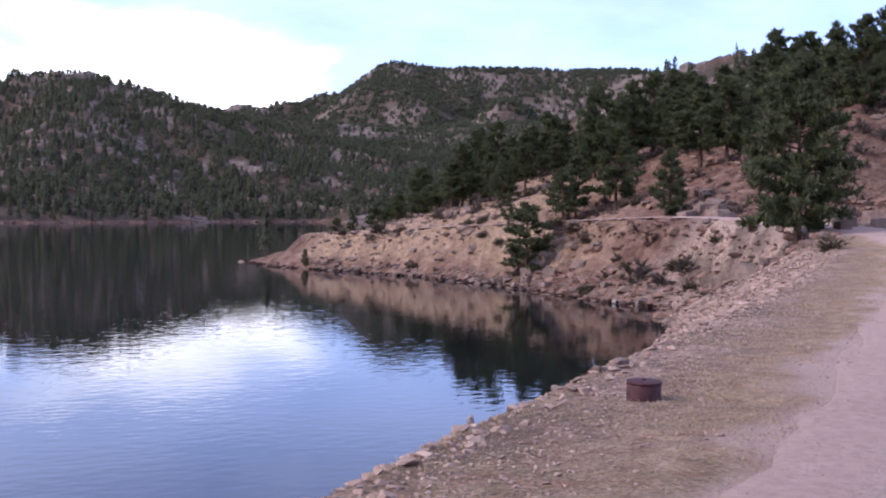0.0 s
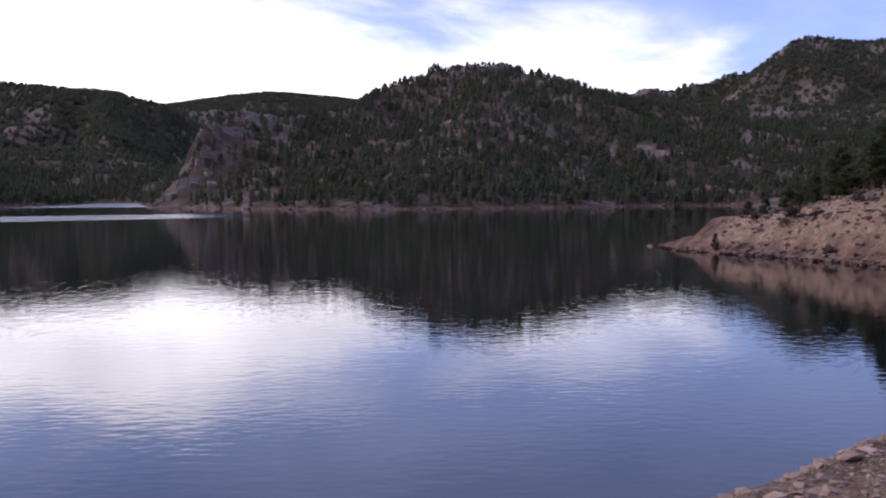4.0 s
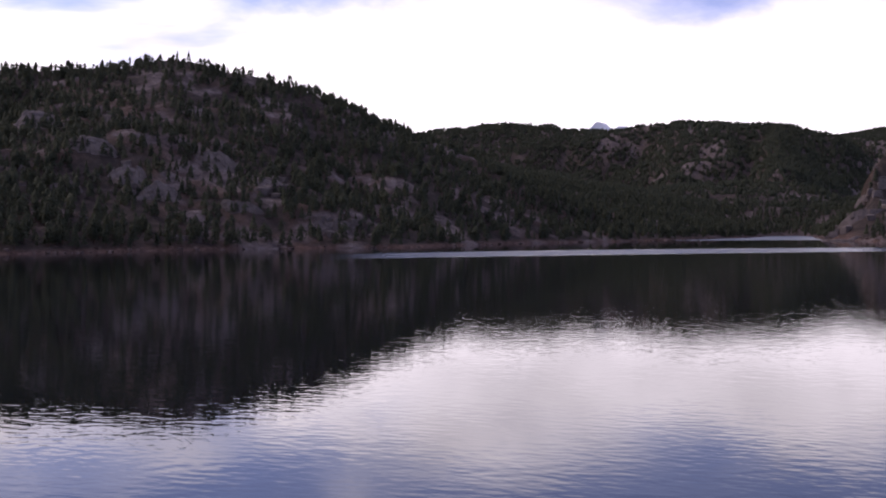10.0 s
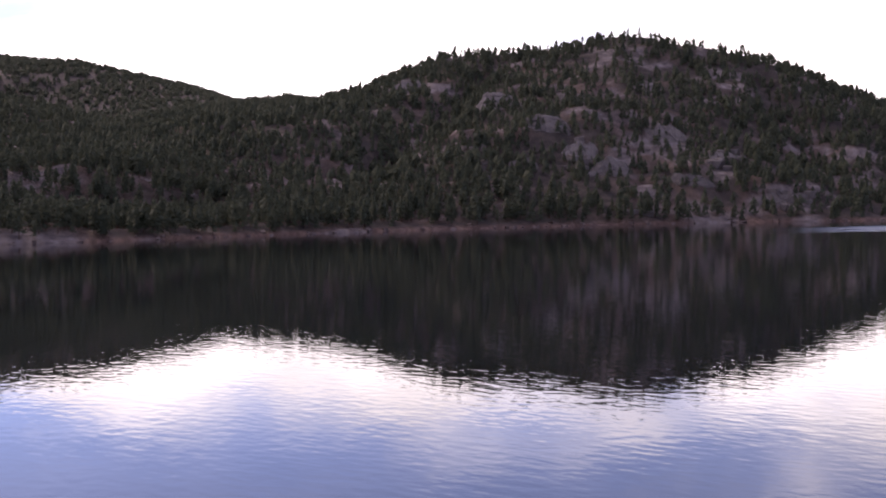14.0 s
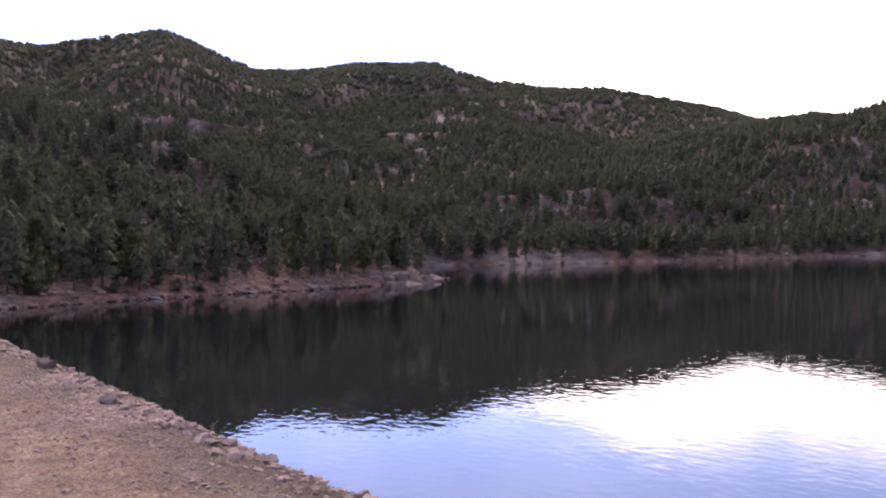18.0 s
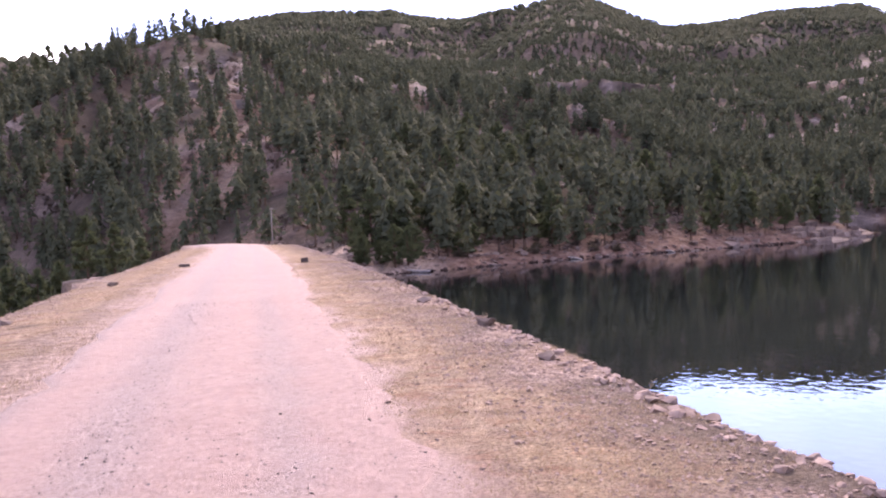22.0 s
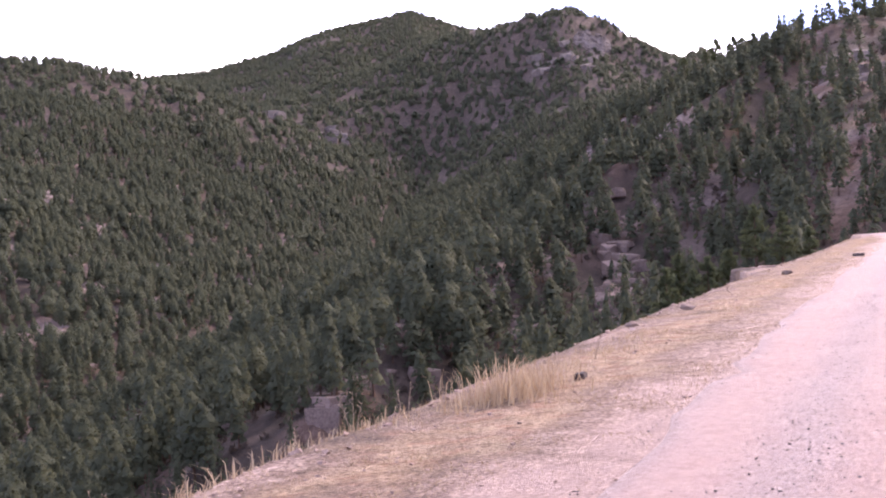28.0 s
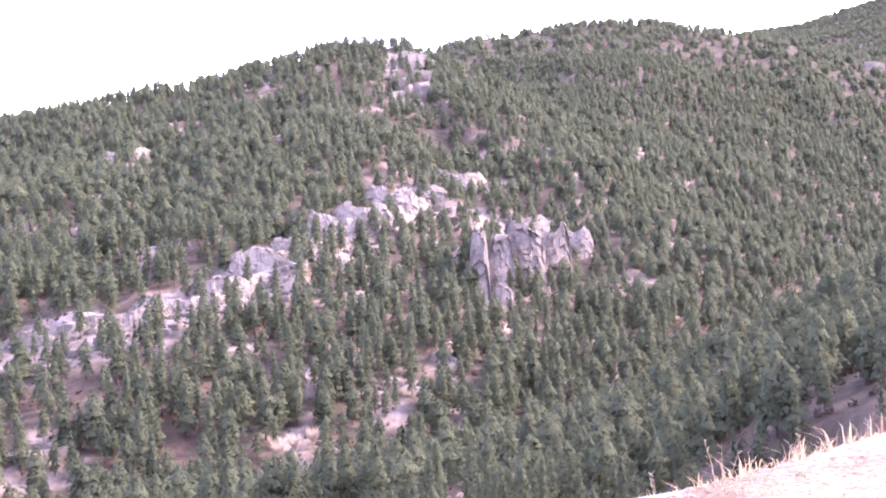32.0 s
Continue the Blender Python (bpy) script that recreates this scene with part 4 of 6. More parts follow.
def pine_design(seed, low, wide, whorls, tufts, open_top=0.0, fine=1.0):
    """Trunk, limbs and needle tufts of a pine 1 m high, as three meshes."""
    rng = np.random.default_rng(seed)
    lean = 0.03 * (rng.random(2) - 0.5)
    tp = [(lean[0] * t * t, lean[1] * t * t, t) for t in (-0.03, 0.0, 0.03, 0.2, 0.45, 0.7, 0.97)]
    trunk = tube(tp, [0.030, 0.026, 0.021, 0.017, 0.012, 0.007, 0.002], 8)
    LV, LF, TV = [], [], []
    for k in range(whorls):
        u = (k + 0.6 * rng.random()) / whorls
        h = low + (0.97 - low) * u
        reach = wide * ((1 - u ** 1.35) ** 0.8 * (0.72 + 0.28 * min(1, u / 0.25)) + 0.03)
        for b in range(int(4 + 2 * rng.random())):
            if rng.random() < 0.12 + open_top:
                continue
            a = 2 * math.pi * rng.random()
            r = reach * (0.65 + 0.55 * rng.random())
            rise = (-0.12 + 0.75 * u + 0.25 * rng.random()) * r
            root = (lean[0] * h * h, lean[1] * h * h, h)
            mid = (root[0] + 0.55 * r * math.cos(a), root[1] + 0.55 * r * math.sin(a), h + 0.30 * rise)
            end = (root[0] + r * math.cos(a), root[1] + r * math.sin(a), h + rise)
            v, f = tube([root, mid, end], [0.0065 * (1.2 - u), 0.004 * (1.2 - u), 0.001], 3, False)
            LF += [tuple(i + len(LV) for i in q) for q in f]
            LV += v
            for _ in range(tufts):
                t = 0.30 + 0.75 * rng.random() ** 0.7
                base = np.array(root) * (1 - t) + np.array(end) * t + (rng.random(3) - 0.5) * np.array([0.05, 0.05, 0.035]) * (0.5 + wide * 2)
                size = fine * (0.034 + 0.034 * rng.random()) * (1.15 - 0.5 * u)
                for _ in range(5):
                    d = rng.normal(size=3) + np.array([0.5 * math.cos(a), 0.5 * math.sin(a), 0.55])
                    d /= np.linalg.norm(d)
                    s = np.cross(d, rng.normal(size=3))
                    s *= 0.22 / (np.linalg.norm(s) + 1e-6)
                    TV += [base - d * size * 0.35 + s * size, base + d * size * 1.35, base - d * size * 0.35 - s * size * 1.4]
    crown = (np.array(TV), np.arange(len(TV)).reshape(-1, 3))
    return trunk, (LV, LF), crown


PINE_LABEL = "dark green ponderosa pine with a ragged crown"


def make_pine(design, label=PINE_LABEL):
    tree = tagged(new("pine_tree"), label, "tree", "pines on the shores")
    trunk, limbs, crown = design
    n = len(trunk[0])
    part("trunk", list(trunk[0]) + list(limbs[0]), to_tris(trunk[1]) + [tuple(i + n for i in f) for f in to_tris(limbs[1])], [MAT_BARK], tree, "rough brown bark", True)
    part("crown", crown[0], crown[1], [MAT_NEEDLE], tree, "tufts of long green needles")
    return tree


def stand(x, y, sink=0.05):
    if math.hypot(x, y) > 45:
        return float(lie(np.array([x]), np.array([y]))[0]) - sink
    return float(height(np.array([x]), np.array([y]))[0]) - sink


def at_bearing(az, d):
    return -d * math.sin(radians(az)), d * math.cos(radians(az))


def grow(master, spots):
    """Copies of a tree at (x, y, height, girth); the master itself takes the first place."""
    rng = random.Random(len(spots))
    for k, (x, y, h, g) in enumerate(spots):
        m = Matrix.LocRotScale((x, y, stand(x, y)), Euler((0, 0, rng.random() * 6.28)), (h * g, h * g, h))
        if k == 0:
            master.matrix_basis = m
        else:
            c = copy_thing(master, Matrix())
            c.matrix_basis = m


PINES = [make_pine(pine_design(1, 0.12, 0.33, 30, 30, 0.0, 0.6), "tall full-crowned ponderosa pine beside the track"),
         make_pine(pine_design(2, 0.04, 0.34, 20, 18, 0.0, 0.8), "bushy young pine on the bank"),
         make_pine(pine_design(3, 0.20, 0.28, 17, 15, 0.0, 0.85), PINE_LABEL),
         make_pine(pine_design(4, 0.28, 0.27, 15, 15, 0.1, 0.85), "pine with a bare lower trunk and rounded crown"),
         make_pine(pine_design(5, 0.12, 0.24, 18, 10), "slender dark green pine on the slope")]


def shore_pines():
    spots = [[], [], [], [], []]
    # the ones that stand out on the point, by bearing, distance, height and girth
    for kind, az, d, h, g in ((0, -38.8, 57.0, 8.8, 0.92), (1, -33.0, 76.0, 4.2, 0.95), (1, -26.3, 73.5, 4.5, 1.2), (4, -25.4, 89, 2.3, 1.0), (2, -23.2, 100, 5.4, 1.15), (2, -24.0, 108, 6.8, 1.0), (3, -24.9, 106, 6.0, 1.1), (3, -26.2, 98, 5.4, 1.0),
                              (3, -28.0, 86, 4.4, 1.15), (2, -28.6, 88, 4.7, 1.1), (2, -30.5, 87, 6.6, 1.0), (3, -29.7, 95, 7.3, 1.0), (2, -31.3, 97, 6.8, 1.1), (3, -34.4, 86, 5.9, 1.4), (2, -35.6, 84, 6.2, 1.25),
                              (3, -36.2, 88, 6.2, 1.1), (0, -41.6, 87, 6.9, 0.85), (3, -42.6, 90, 6.4, 1.0), (4, -40.4, 92, 6.6, 1.0), (3, -39.2, 96, 6.6, 1.1), (2, -37.8, 100, 7.0, 1.1), (4, -33.2, 100, 6.6, 1.2), (2, -32.2, 104, 7.0, 1.2),
                              (1, -15.7, 93.6, 1.4, 0.8), (4, -19.0, 116, 4.2, 1.2), (4, -20.2, 112, 4.0, 1.1), (2, -21.2, 114, 4.6, 1.1), (3, -22.3, 116, 5.2, 1.1), (4, -18.0, 112, 3.0, 1.2), (1, -17.2, 108, 2.4, 1.1), (2, -25.6, 116, 6.4, 1.1), (3, -27.2, 110, 6.6, 1.1)):
        x, y = at_bearing(az, d)
        spots[kind].append((x, y, h, g))
    rng = random.Random(5)
    for _ in range(110):
        az, d = rng.uniform(-50, -19), rng.uniform(92, 142)
        x, y = at_bearing(az, d)
        spots[rng.choice((2, 2, 3, 4))].append((x, y, rng.uniform(3.6, 6.0), rng.uniform(1.0, 1.4)))
    # by the far end of the dam and on the rocky spur below it
    for kind, az, d, h, g in ((4, 98.2, 101, 4.8, 1.1), (4, 97.2, 98, 4.2, 1.1), (2, 96.4, 104, 5.2, 1.1), (4, 99.4, 106, 4.6, 1.1), (2, 100.6, 112, 4.8, 1.0), (4, 95.2, 106, 4.4, 1.1), (2, 93.8, 108, 4.8, 1.1), (4, 92.0, 108, 4.2, 1.1),
                              (4, 109.0, 96, 3.6, 1.0), (4, 110.2, 92, 4.0, 1.0), (4, 111.4, 90, 4.6, 0.95), (2, 112.6, 90, 5.0, 0.9), (4, 113.6, 84, 5.0, 0.9), (4, 114.3, 80, 4.4, 0.9), (2, 114.9, 84, 6.4, 0.85), (4, 115.6, 66, 4.6, 0.8),
                              (2, 121.0, 90, 6.2, 1.0), (2, 122.6, 84, 6.0, 1.0), (4, 124.2, 80, 6.0, 1.0), (2, 119.9, 86, 5.2, 1.0), (4, 126.4, 74, 5.6, 1.0), (2, 129.0, 76, 6.4, 1.0), (4, 131.4, 72, 5.6, 1.0)):
        x, y = at_bearing(az, d)
        spots[kind].append((x, y, h, g))
    for _ in range(60):
        az, d = rng.uniform(76, 112), rng.uniform(104, 150)
        x, y = at_bearing(az, d)
        if stand(x, y) > WATER + 0.8 and not 98 < az < 109:
            spots[rng.choice((2, 4, 4))].append((x, y, rng.uniform(3.2, 6.0), rng.uniform(0.9, 1.2)))
    # on the skyline of the knoll, with air between them
    for az, d, h, g in ((115.0, 276, 4.6, 1.1), (114.2, 273, 6.6, 1.0), (113.7, 271, 5.2, 0.9), (113.2, 270, 4.8, 0.9), (112.7, 268, 7.0, 0.9), (111.9, 266, 6.4, 1.0), (111.5, 266, 5.6, 1.1), (111.0, 265, 5.6, 1.0), (110.4, 264, 4.2, 1.0), (109.9, 264, 4.4, 1.0),
                        (108.9, 262, 6.4, 1.0), (108.2, 261, 5.0, 0.9), (107.6, 260, 4.8, 1.0), (107.0, 260, 5.2, 0.8), (106.4, 260, 5.6, 0.8), (105.6, 261, 4.6, 1.1), (105.0, 262, 4.2, 1.1)):
        x, y = at_bearing(az, d)
        spots[3 if h > 5 else 2].append((x, y, h, g))
    # young ones down to the water beside the dam
    for _ in range(22):
        x, y = at_bearing(rng.uniform(92.5, 99.0), rng.uniform(91, 99))
        if stand(x, y) > WATER + 0.3:
            spots[rng.choice((1, 4))].append((x, y, rng.uniform(1.8, 3.4), rng.uniform(0.95, 1.2)))
    for master, s in zip(PINES, spots):
        grow(master, s)


shore_pines()


# ---------------------------------------------------------------- stones
def stone_shape(seed, squash=0.7, n=16, worn=True):
    """An angular block: the hull of points on a lumpy ball."""
    rng = random.Random(seed)
    bm = bmesh.new()
    for _ in range(n):
        v = Vector((rng.gauss(0, 1), rng.gauss(0, 1), rng.gauss(0, 1))).normalized() * rng.uniform(0.75, 1.0)
        v.x = max(-0.72, min(0.72, v.x))
        v.z = max(-0.7, min(0.7, v.z)) * squash
        bm.verts.new(v)
    bmesh.ops.convex_hull(bm, input=bm.verts)
    for v in [v for v in bm.verts if not v.link_faces]:
        bm.verts.remove(v)
    if worn:
        bmesh.ops.bevel(bm, geom=bm.edges[:], offset=0.025, segments=1, affect="EDGES", clamp_overlap=True)
    bmesh.ops.triangulate(bm, faces=bm.faces[:])
    me = bpy.data.meshes.new("stone")
    bm.to_mesh(me)
    bm.free()
    return me


def block_shape(seed):
    """A joint-bounded block: a skewed box with a corner or two broken off."""
    rng = random.Random(seed)
    bm = bmesh.new()
    cut = rng.randrange(8)
    for i in range(8):
        s = Vector(((i & 1) * 2 - 1, (i >> 1 & 1) * 2 - 1, (i >> 2 & 1) * 2 - 1))
        p = Vector([c * rng.uniform(0.52, 0.86) for c in s])
        if i == cut or rng.random() < 0.2:
            for ax in range(3):
                q = p.copy()
                q[ax] *= rng.uniform(0.1, 0.6)
                bm.verts.new(q)
        else:
            bm.verts.new(p)
    bmesh.ops.convex_hull(bm, input=bm.verts)
    for v in [v for v in bm.verts if not v.link_faces]:
        bm.verts.remove(v)
    bmesh.ops.bevel(bm, geom=bm.edges[:], offset=0.03, segments=1, affect="EDGES", clamp_overlap=True)
    bmesh.ops.triangulate(bm, faces=bm.faces[:])
    me = bpy.data.meshes.new("block")
    bm.to_mesh(me)
    bm.free()
    return me


BLOCKS = [block_shape(300 + k) for k in range(10)]
CHIPS = [stone_shape(50 + k, 0.7, 9, False) for k in range(6)]
STONES = [stone_shape(k, 0.55 + 0.06 * (k % 5), 11 + k % 6) for k in range(10)]


def stone_object(name, k, x, y, z, size, mat, parent=None, turn=None, tilt=0.3, shapes=None):
    rng = random.Random(k * 7919 + int(x * 31) + int(y * 17))
    key = "%s %s %d" % (mat.name, name, k % 10)
    me = bpy.data.meshes.get(key)
    if me is None:
        me = (shapes or STONES)[k % 10].copy()
        me.name = key
        me.materials.append(mat)
    ob = new(name, me)
    ob.parent = parent
    sx, sy, sz = size if isinstance(size, tuple) else (size * rng.uniform(0.8, 1.3), size * rng.uniform(0.7, 1.1), size * rng.uniform(0.7, 1.0))
    ob.matrix_basis = Matrix.LocRotScale((x, y, z), Euler((rng.uniform(-tilt, tilt), rng.uniform(-tilt, tilt), rng.uniform(0, 6.28) if turn is None else turn)), (sx, sy, sz))
    return ob


def crest_place(run, off):
    """A place by its way along the dam's crest line and its distance to the lake side of it."""
    pts = CREST
    s = 0.0
    for p, q in zip(pts[:-1], pts[1:]):
        ln = math.hypot(q[0] - p[0], q[1] - p[1])
        if s + ln >= run:
            t = (run - s) / ln
            nx, ny = -(q[1] - p[1]) / ln, (q[0] - p[0]) / ln
            return p[0] + (q[0] - p[0]) * t + nx * off, p[1] + (q[1] - p[1]) * t + ny * off
        s += ln
    return pts[-1][0], pts[-1][1]


CREST_LENGTH = sum(math.hypot(q[0] - p[0], q[1] - p[1]) for p, q in zip(CREST[:-1], CREST[1:]))


def many_stones(name, places, mat, label, category="rocks"):
    """Loose stones too many to pick apart, as one mesh of small hulls."""
    V, F = [], []
    shapes = []
    for me in CHIPS:
        v = np.array([tuple(p.co) for p in me.vertices])
        f = np.array([tuple(p.vertices) for p in me.polygons])
        shapes.append((v, f))
    rng = np.random.default_rng(3)
    base = 0
    for k, (x, y, z, s) in enumerate(places):
        v, f = shapes[k % 6]
        a = rng.random() * 6.28
        c, sn = math.cos(a), math.sin(a)
        q = np.stack([(v[:, 0] * c - v[:, 1] * sn) * s * 1.15 + x, (v[:, 0] * sn + v[:, 1] * c) * s + y, v[:, 2] * s * 0.85 + z], -1)
        V.append(q)
        F.append(f + base)
        base += len(v)
    ob = mesh_object(name, np.concatenate(V), np.concatenate(F), [mat])
    return tagged(ob, label, category, kind="stuff")


def riprap():
    """Broken granite along both brows of the dam and down its faces."""
    rng = random.Random(9)
    bank = tagged(new("riprap_bank"), "broken pink granite riprap along the brow of the dam", "riprap", kind="structure")
    near, far = [], []
    for _ in range(19000):
        run = rng.uniform(0, CREST_LENGTH)
        lake = rng.random() < 0.8
        off = (LAKE_BROW + rng.triangular(-1.5, 2.2, -0.15)) if lake else (BROW + rng.triangular(-0.6, 2.0, 0.1))
        x, y = crest_place(run, off if lake else -off)
        size = rng.choice((0.016, 0.02, 0.022, 0.025, 0.03, 0.03, 0.035, 0.04, 0.045, 0.055, 0.065, 0.09)) * rng.uniform(0.8, 1.2)
        if not lake:
            size *= 0.7
        elif off < LAKE_BROW - 0.35:
            size = min(size * 0.6, 0.035)
        far.append((x, y, size))
    for _ in range(3600):
        run = rng.uniform(CREST_LENGTH * 0.80, CREST_LENGTH)
        far.append((*crest_place(run, LAKE_BROW + rng.uniform(0.3, 8.0)), rng.choice((0.05, 0.07, 0.09, 0.12, 0.17)) * rng.uniform(0.8, 1.3)))
    for _ in range(1600):
        run = rng.uniform(0, CREST_LENGTH * 0.25)
        far.append((*crest_place(run, LAKE_BROW + rng.uniform(0.3, 6.0)), rng.choice((0.06, 0.09, 0.12, 0.17)) * rng.uniform(0.8, 1.3)))
    xs, ys = np.array([p[0] for p in far]), np.array([p[1] for p in far])
    zs = height(xs, ys)
    # the stretch beside the turning place, one by one
    rest = []
    for k, ((x, y, s), z) in enumerate(zip(far, zs)):
        if math.hypot(x, y) < 26 and s > 0.06 and len(near) < 280:
            near.append(k)
            stone_object("stone", k, x, y, float(z) + 0.06 * s, s, MAT_RIPRAP, bank)
        else:
            rest.append((x, y, float(z) + 0.15 * s, s))
    many_stones("loose_riprap", rest, MAT_RIPRAP, "broken granite stones strewn down the dam face")
    # gravel and small stones in the sparse grass
    grit = []
    for _ in range(5200):
        run = rng.uniform(CREST_LENGTH * 0.28, CREST_LENGTH)
        side = 1 if rng.random() < 0.62 else -1
        off = side * (HALF - 0.1 + (BROW - HALF + 0.5) * rng.random() ** 0.8)
        grit.append((*crest_place(run, off), rng.uniform(0.008, 0.024) * rng.choice((1, 1, 1, 1.8))))
    for _ in range(12000):
        run = rng.uniform(CREST_LENGTH * 0.30, CREST_LENGTH * 0.92)
        grit.append((*crest_place(run, LAKE_BROW + rng.triangular(-2.0, 0.3, -0.6)), rng.uniform(0.010, 0.026)))
    g = np.array(grit)
    gz = height(g[:, 0], g[:, 1])
    many_stones("gravel", [(a, b, float(z) + 0.2 * s, s) for (a, b, s), z in zip(grit, gz)], MAT_RIPRAP, "small stones lying in the thin dry grass", "gravel")
    # pebbles rolled to the track's edges and between its ruts
    peb = []
    for _ in range(7000):
        run = rng.uniform(CREST_LENGTH * 0.45, CREST_LENGTH * 0.86)
        lane = rng.choice((-0.6, -0.5, -0.7, -0.3, 0.75, 0.8, -1.7, 0.2, 1.6)) + rng.gauss(0, 0.22)
        lane = max(-1.7, min(1.75, lane))
        s = rng.uniform(0.004, 0.012) * rng.choice((1, 1, 1, 1.5))
        peb.append((*crest_place(run, lane), 0.047 - 0.035 * (lane / 1.8) ** 2 - 0.02 * math.exp(-((abs(lane) / 1.8 - 0.5) / 0.18) ** 2) + 0.25 * s, s))
    many_stones("pebbles", peb, MAT_PEBBLE, "loose grey pebbles on the gravel track", "gravel")


riprap()


def lone_stones():
    """Boulders that stand out along the brow."""
    spots = ((-16.2, 8.8, 0.26, 0.30), (-13.6, 8.6, 0.20, 0.16), (-28.6, 12.4, 0.13, 0.1), (-29.6, 12.9, 0.16, 0.1), (-30.6, 13.5, 0.17, 0.1), (-27.6, 11.9, 0.13, 0.1), (-28.3, 11.5, 0.12, 0.02), (85.6, 10.4, 0.17, 0.03), (82.9, 9.6, 0.16, 0.02), (92.9, 17.0, 0.36, 0.12),
             (90.2, 13.2, 0.24, 0.08), (78.8, 8.5, 0.17, 0.04), (95.8, 22.0, 0.3, 0.1), (114.8, 22.6, 0.3, 0.06), (110.2, 34.0, 0.34, 0.08), (117.4, 19.6, 0.24, 0.05))
    for k, (az, d, s, up) in enumerate(spots):
        x, y = at_bearing(az, d)
        s *= 0.55 if az > 60 else 0.66
        ob = stone_object("boulder", k + 3, x, y, stand(x, y, 0) + 0.25 * s, (s * 1.25, s * 0.9, s * 0.95), MAT_GRANITE, tilt=0.15)
        tagged(ob, "angular pink granite boulder on the brow of the dam", "rock", "boulders on the brow")


lone_stones()


# ---------------------------------------------------------------- crags
def crag(name, az, d, blocks, spread, size, label, mat=None, rise=0.0):
    """An outcrop of jointed granite blocks, stepped up the slope."""
    rng = random.Random(int(az * 13 + d))
    cx, cy = at_bearing(az, d)
    rock = tagged(new(name), label, "rock outcrop", "granite outcrops")
    rock.matrix_basis = Matrix.Translation((cx, cy, 0))
    strike = rng.uniform(0, 6.28)
    for k in range(int(blocks * 1.7)):
        u, v = rng.gauss(0, 0.5), rng.gauss(0, 0.5)
        da, dd = spread[0] * u, spread[1] * (v + 0.25 * u)
        x, y = at_bearing(az + da, d + dd)
        s = size * rng.uniform(0.35, 0.95)
        z = stand(x, y, 0) - s * 0.08 + 0.5 * rise * rng.random()
        stone_object("block", rng.randrange(10), x - cx, y - cy, z, (s * rng.uniform(0.8, 1.4), s * rng.uniform(0.7, 1.1), s * rng.uniform(0.5, 1.1)), mat or MAT_GRANITE, rock, strike + rng.gauss(0, 0.25), 0.18, BLOCKS)
    return rock


def cliff(az, d, width, tall, lean, seed, label):
    """A rock face of joint-bounded blocks: a sheet that steps out and in, leans back and bends over into the slope."""
    cx, cy = at_bearing(az, d)
    nu, nv = int(min(90, 14 + width * 3)), int(min(80, 12 + tall * 3))
    U, W = np.meshgrid(np.linspace(-1, 1, nu), np.linspace(0, 1.35, nv), indexing="ij")
    across, up = U * width / 2, np.minimum(W, 1) * tall
    wob = 0.7 * (fbm(across / 3 + seed, up / 5, 3, seed) - 0.5)
    cell = tall * 0.14 + 0.8
    a = across / cell + wob + 0.35 * np.floor(up / (cell * 1.7) + 0.5 * wob)
    b = up / (cell * 1.7) + 0.8 * wob
    block = hashed(np.floor(a), np.floor(b), seed)
    small = hashed(np.floor(a * 2.6), np.floor(b * 3.1 + 0.3 * a), seed + 5)
    out = 0.10 * tall * (block - 0.5) + 0.05 * tall * (small - 0.5) + 0.07 * tall * (fbm(across / 5, up / 5, 4, seed + 2) - 0.5)
    crest = (1 - 0.7 * np.abs(U) ** 5) * (0.62 + 0.6 * fbm(across / (0.3 * width + 1), across * 0 + seed, 2, seed + 3)) + 0.16 * (hashed(np.floor(a), np.floor(a) * 0, seed + 9) - 0.5)
    back = lean * up * crest + 0.30 * width * np.abs(U) ** 3 + np.maximum(W - 1, 0) * tall * 2.2 - out
    rise = up * crest + np.minimum(W, 0) - 1.0 - 0.25 * tall * np.maximum(W - 1, 0)
    ang = radians(az)
    x = cx + math.cos(ang) * across - math.sin(ang) * back
    y = cy + math.sin(ang) * across + math.cos(ang) * back
    foot = stand(cx, cy, 0) + 0.5 * (lie(cx + math.cos(ang) * across, cy + math.sin(ang) * across) - stand(cx, cy, 0))
    z = foot + rise - 0.06 * tall
    idx = np.arange(nu * nv).reshape(nu, nv)
    q = np.stack([idx[:-1, :-1], idx[1:, :-1], idx[1:, 1:], idx[:-1, 1:]], -1).reshape(-1, 4)
    ob = mesh_object("rock_cliff", np.stack([x, y, z], -1).reshape(-1, 3), q, [MAT_CLIFF])
    return tagged(ob, label, "cliff", "granite outcrops")


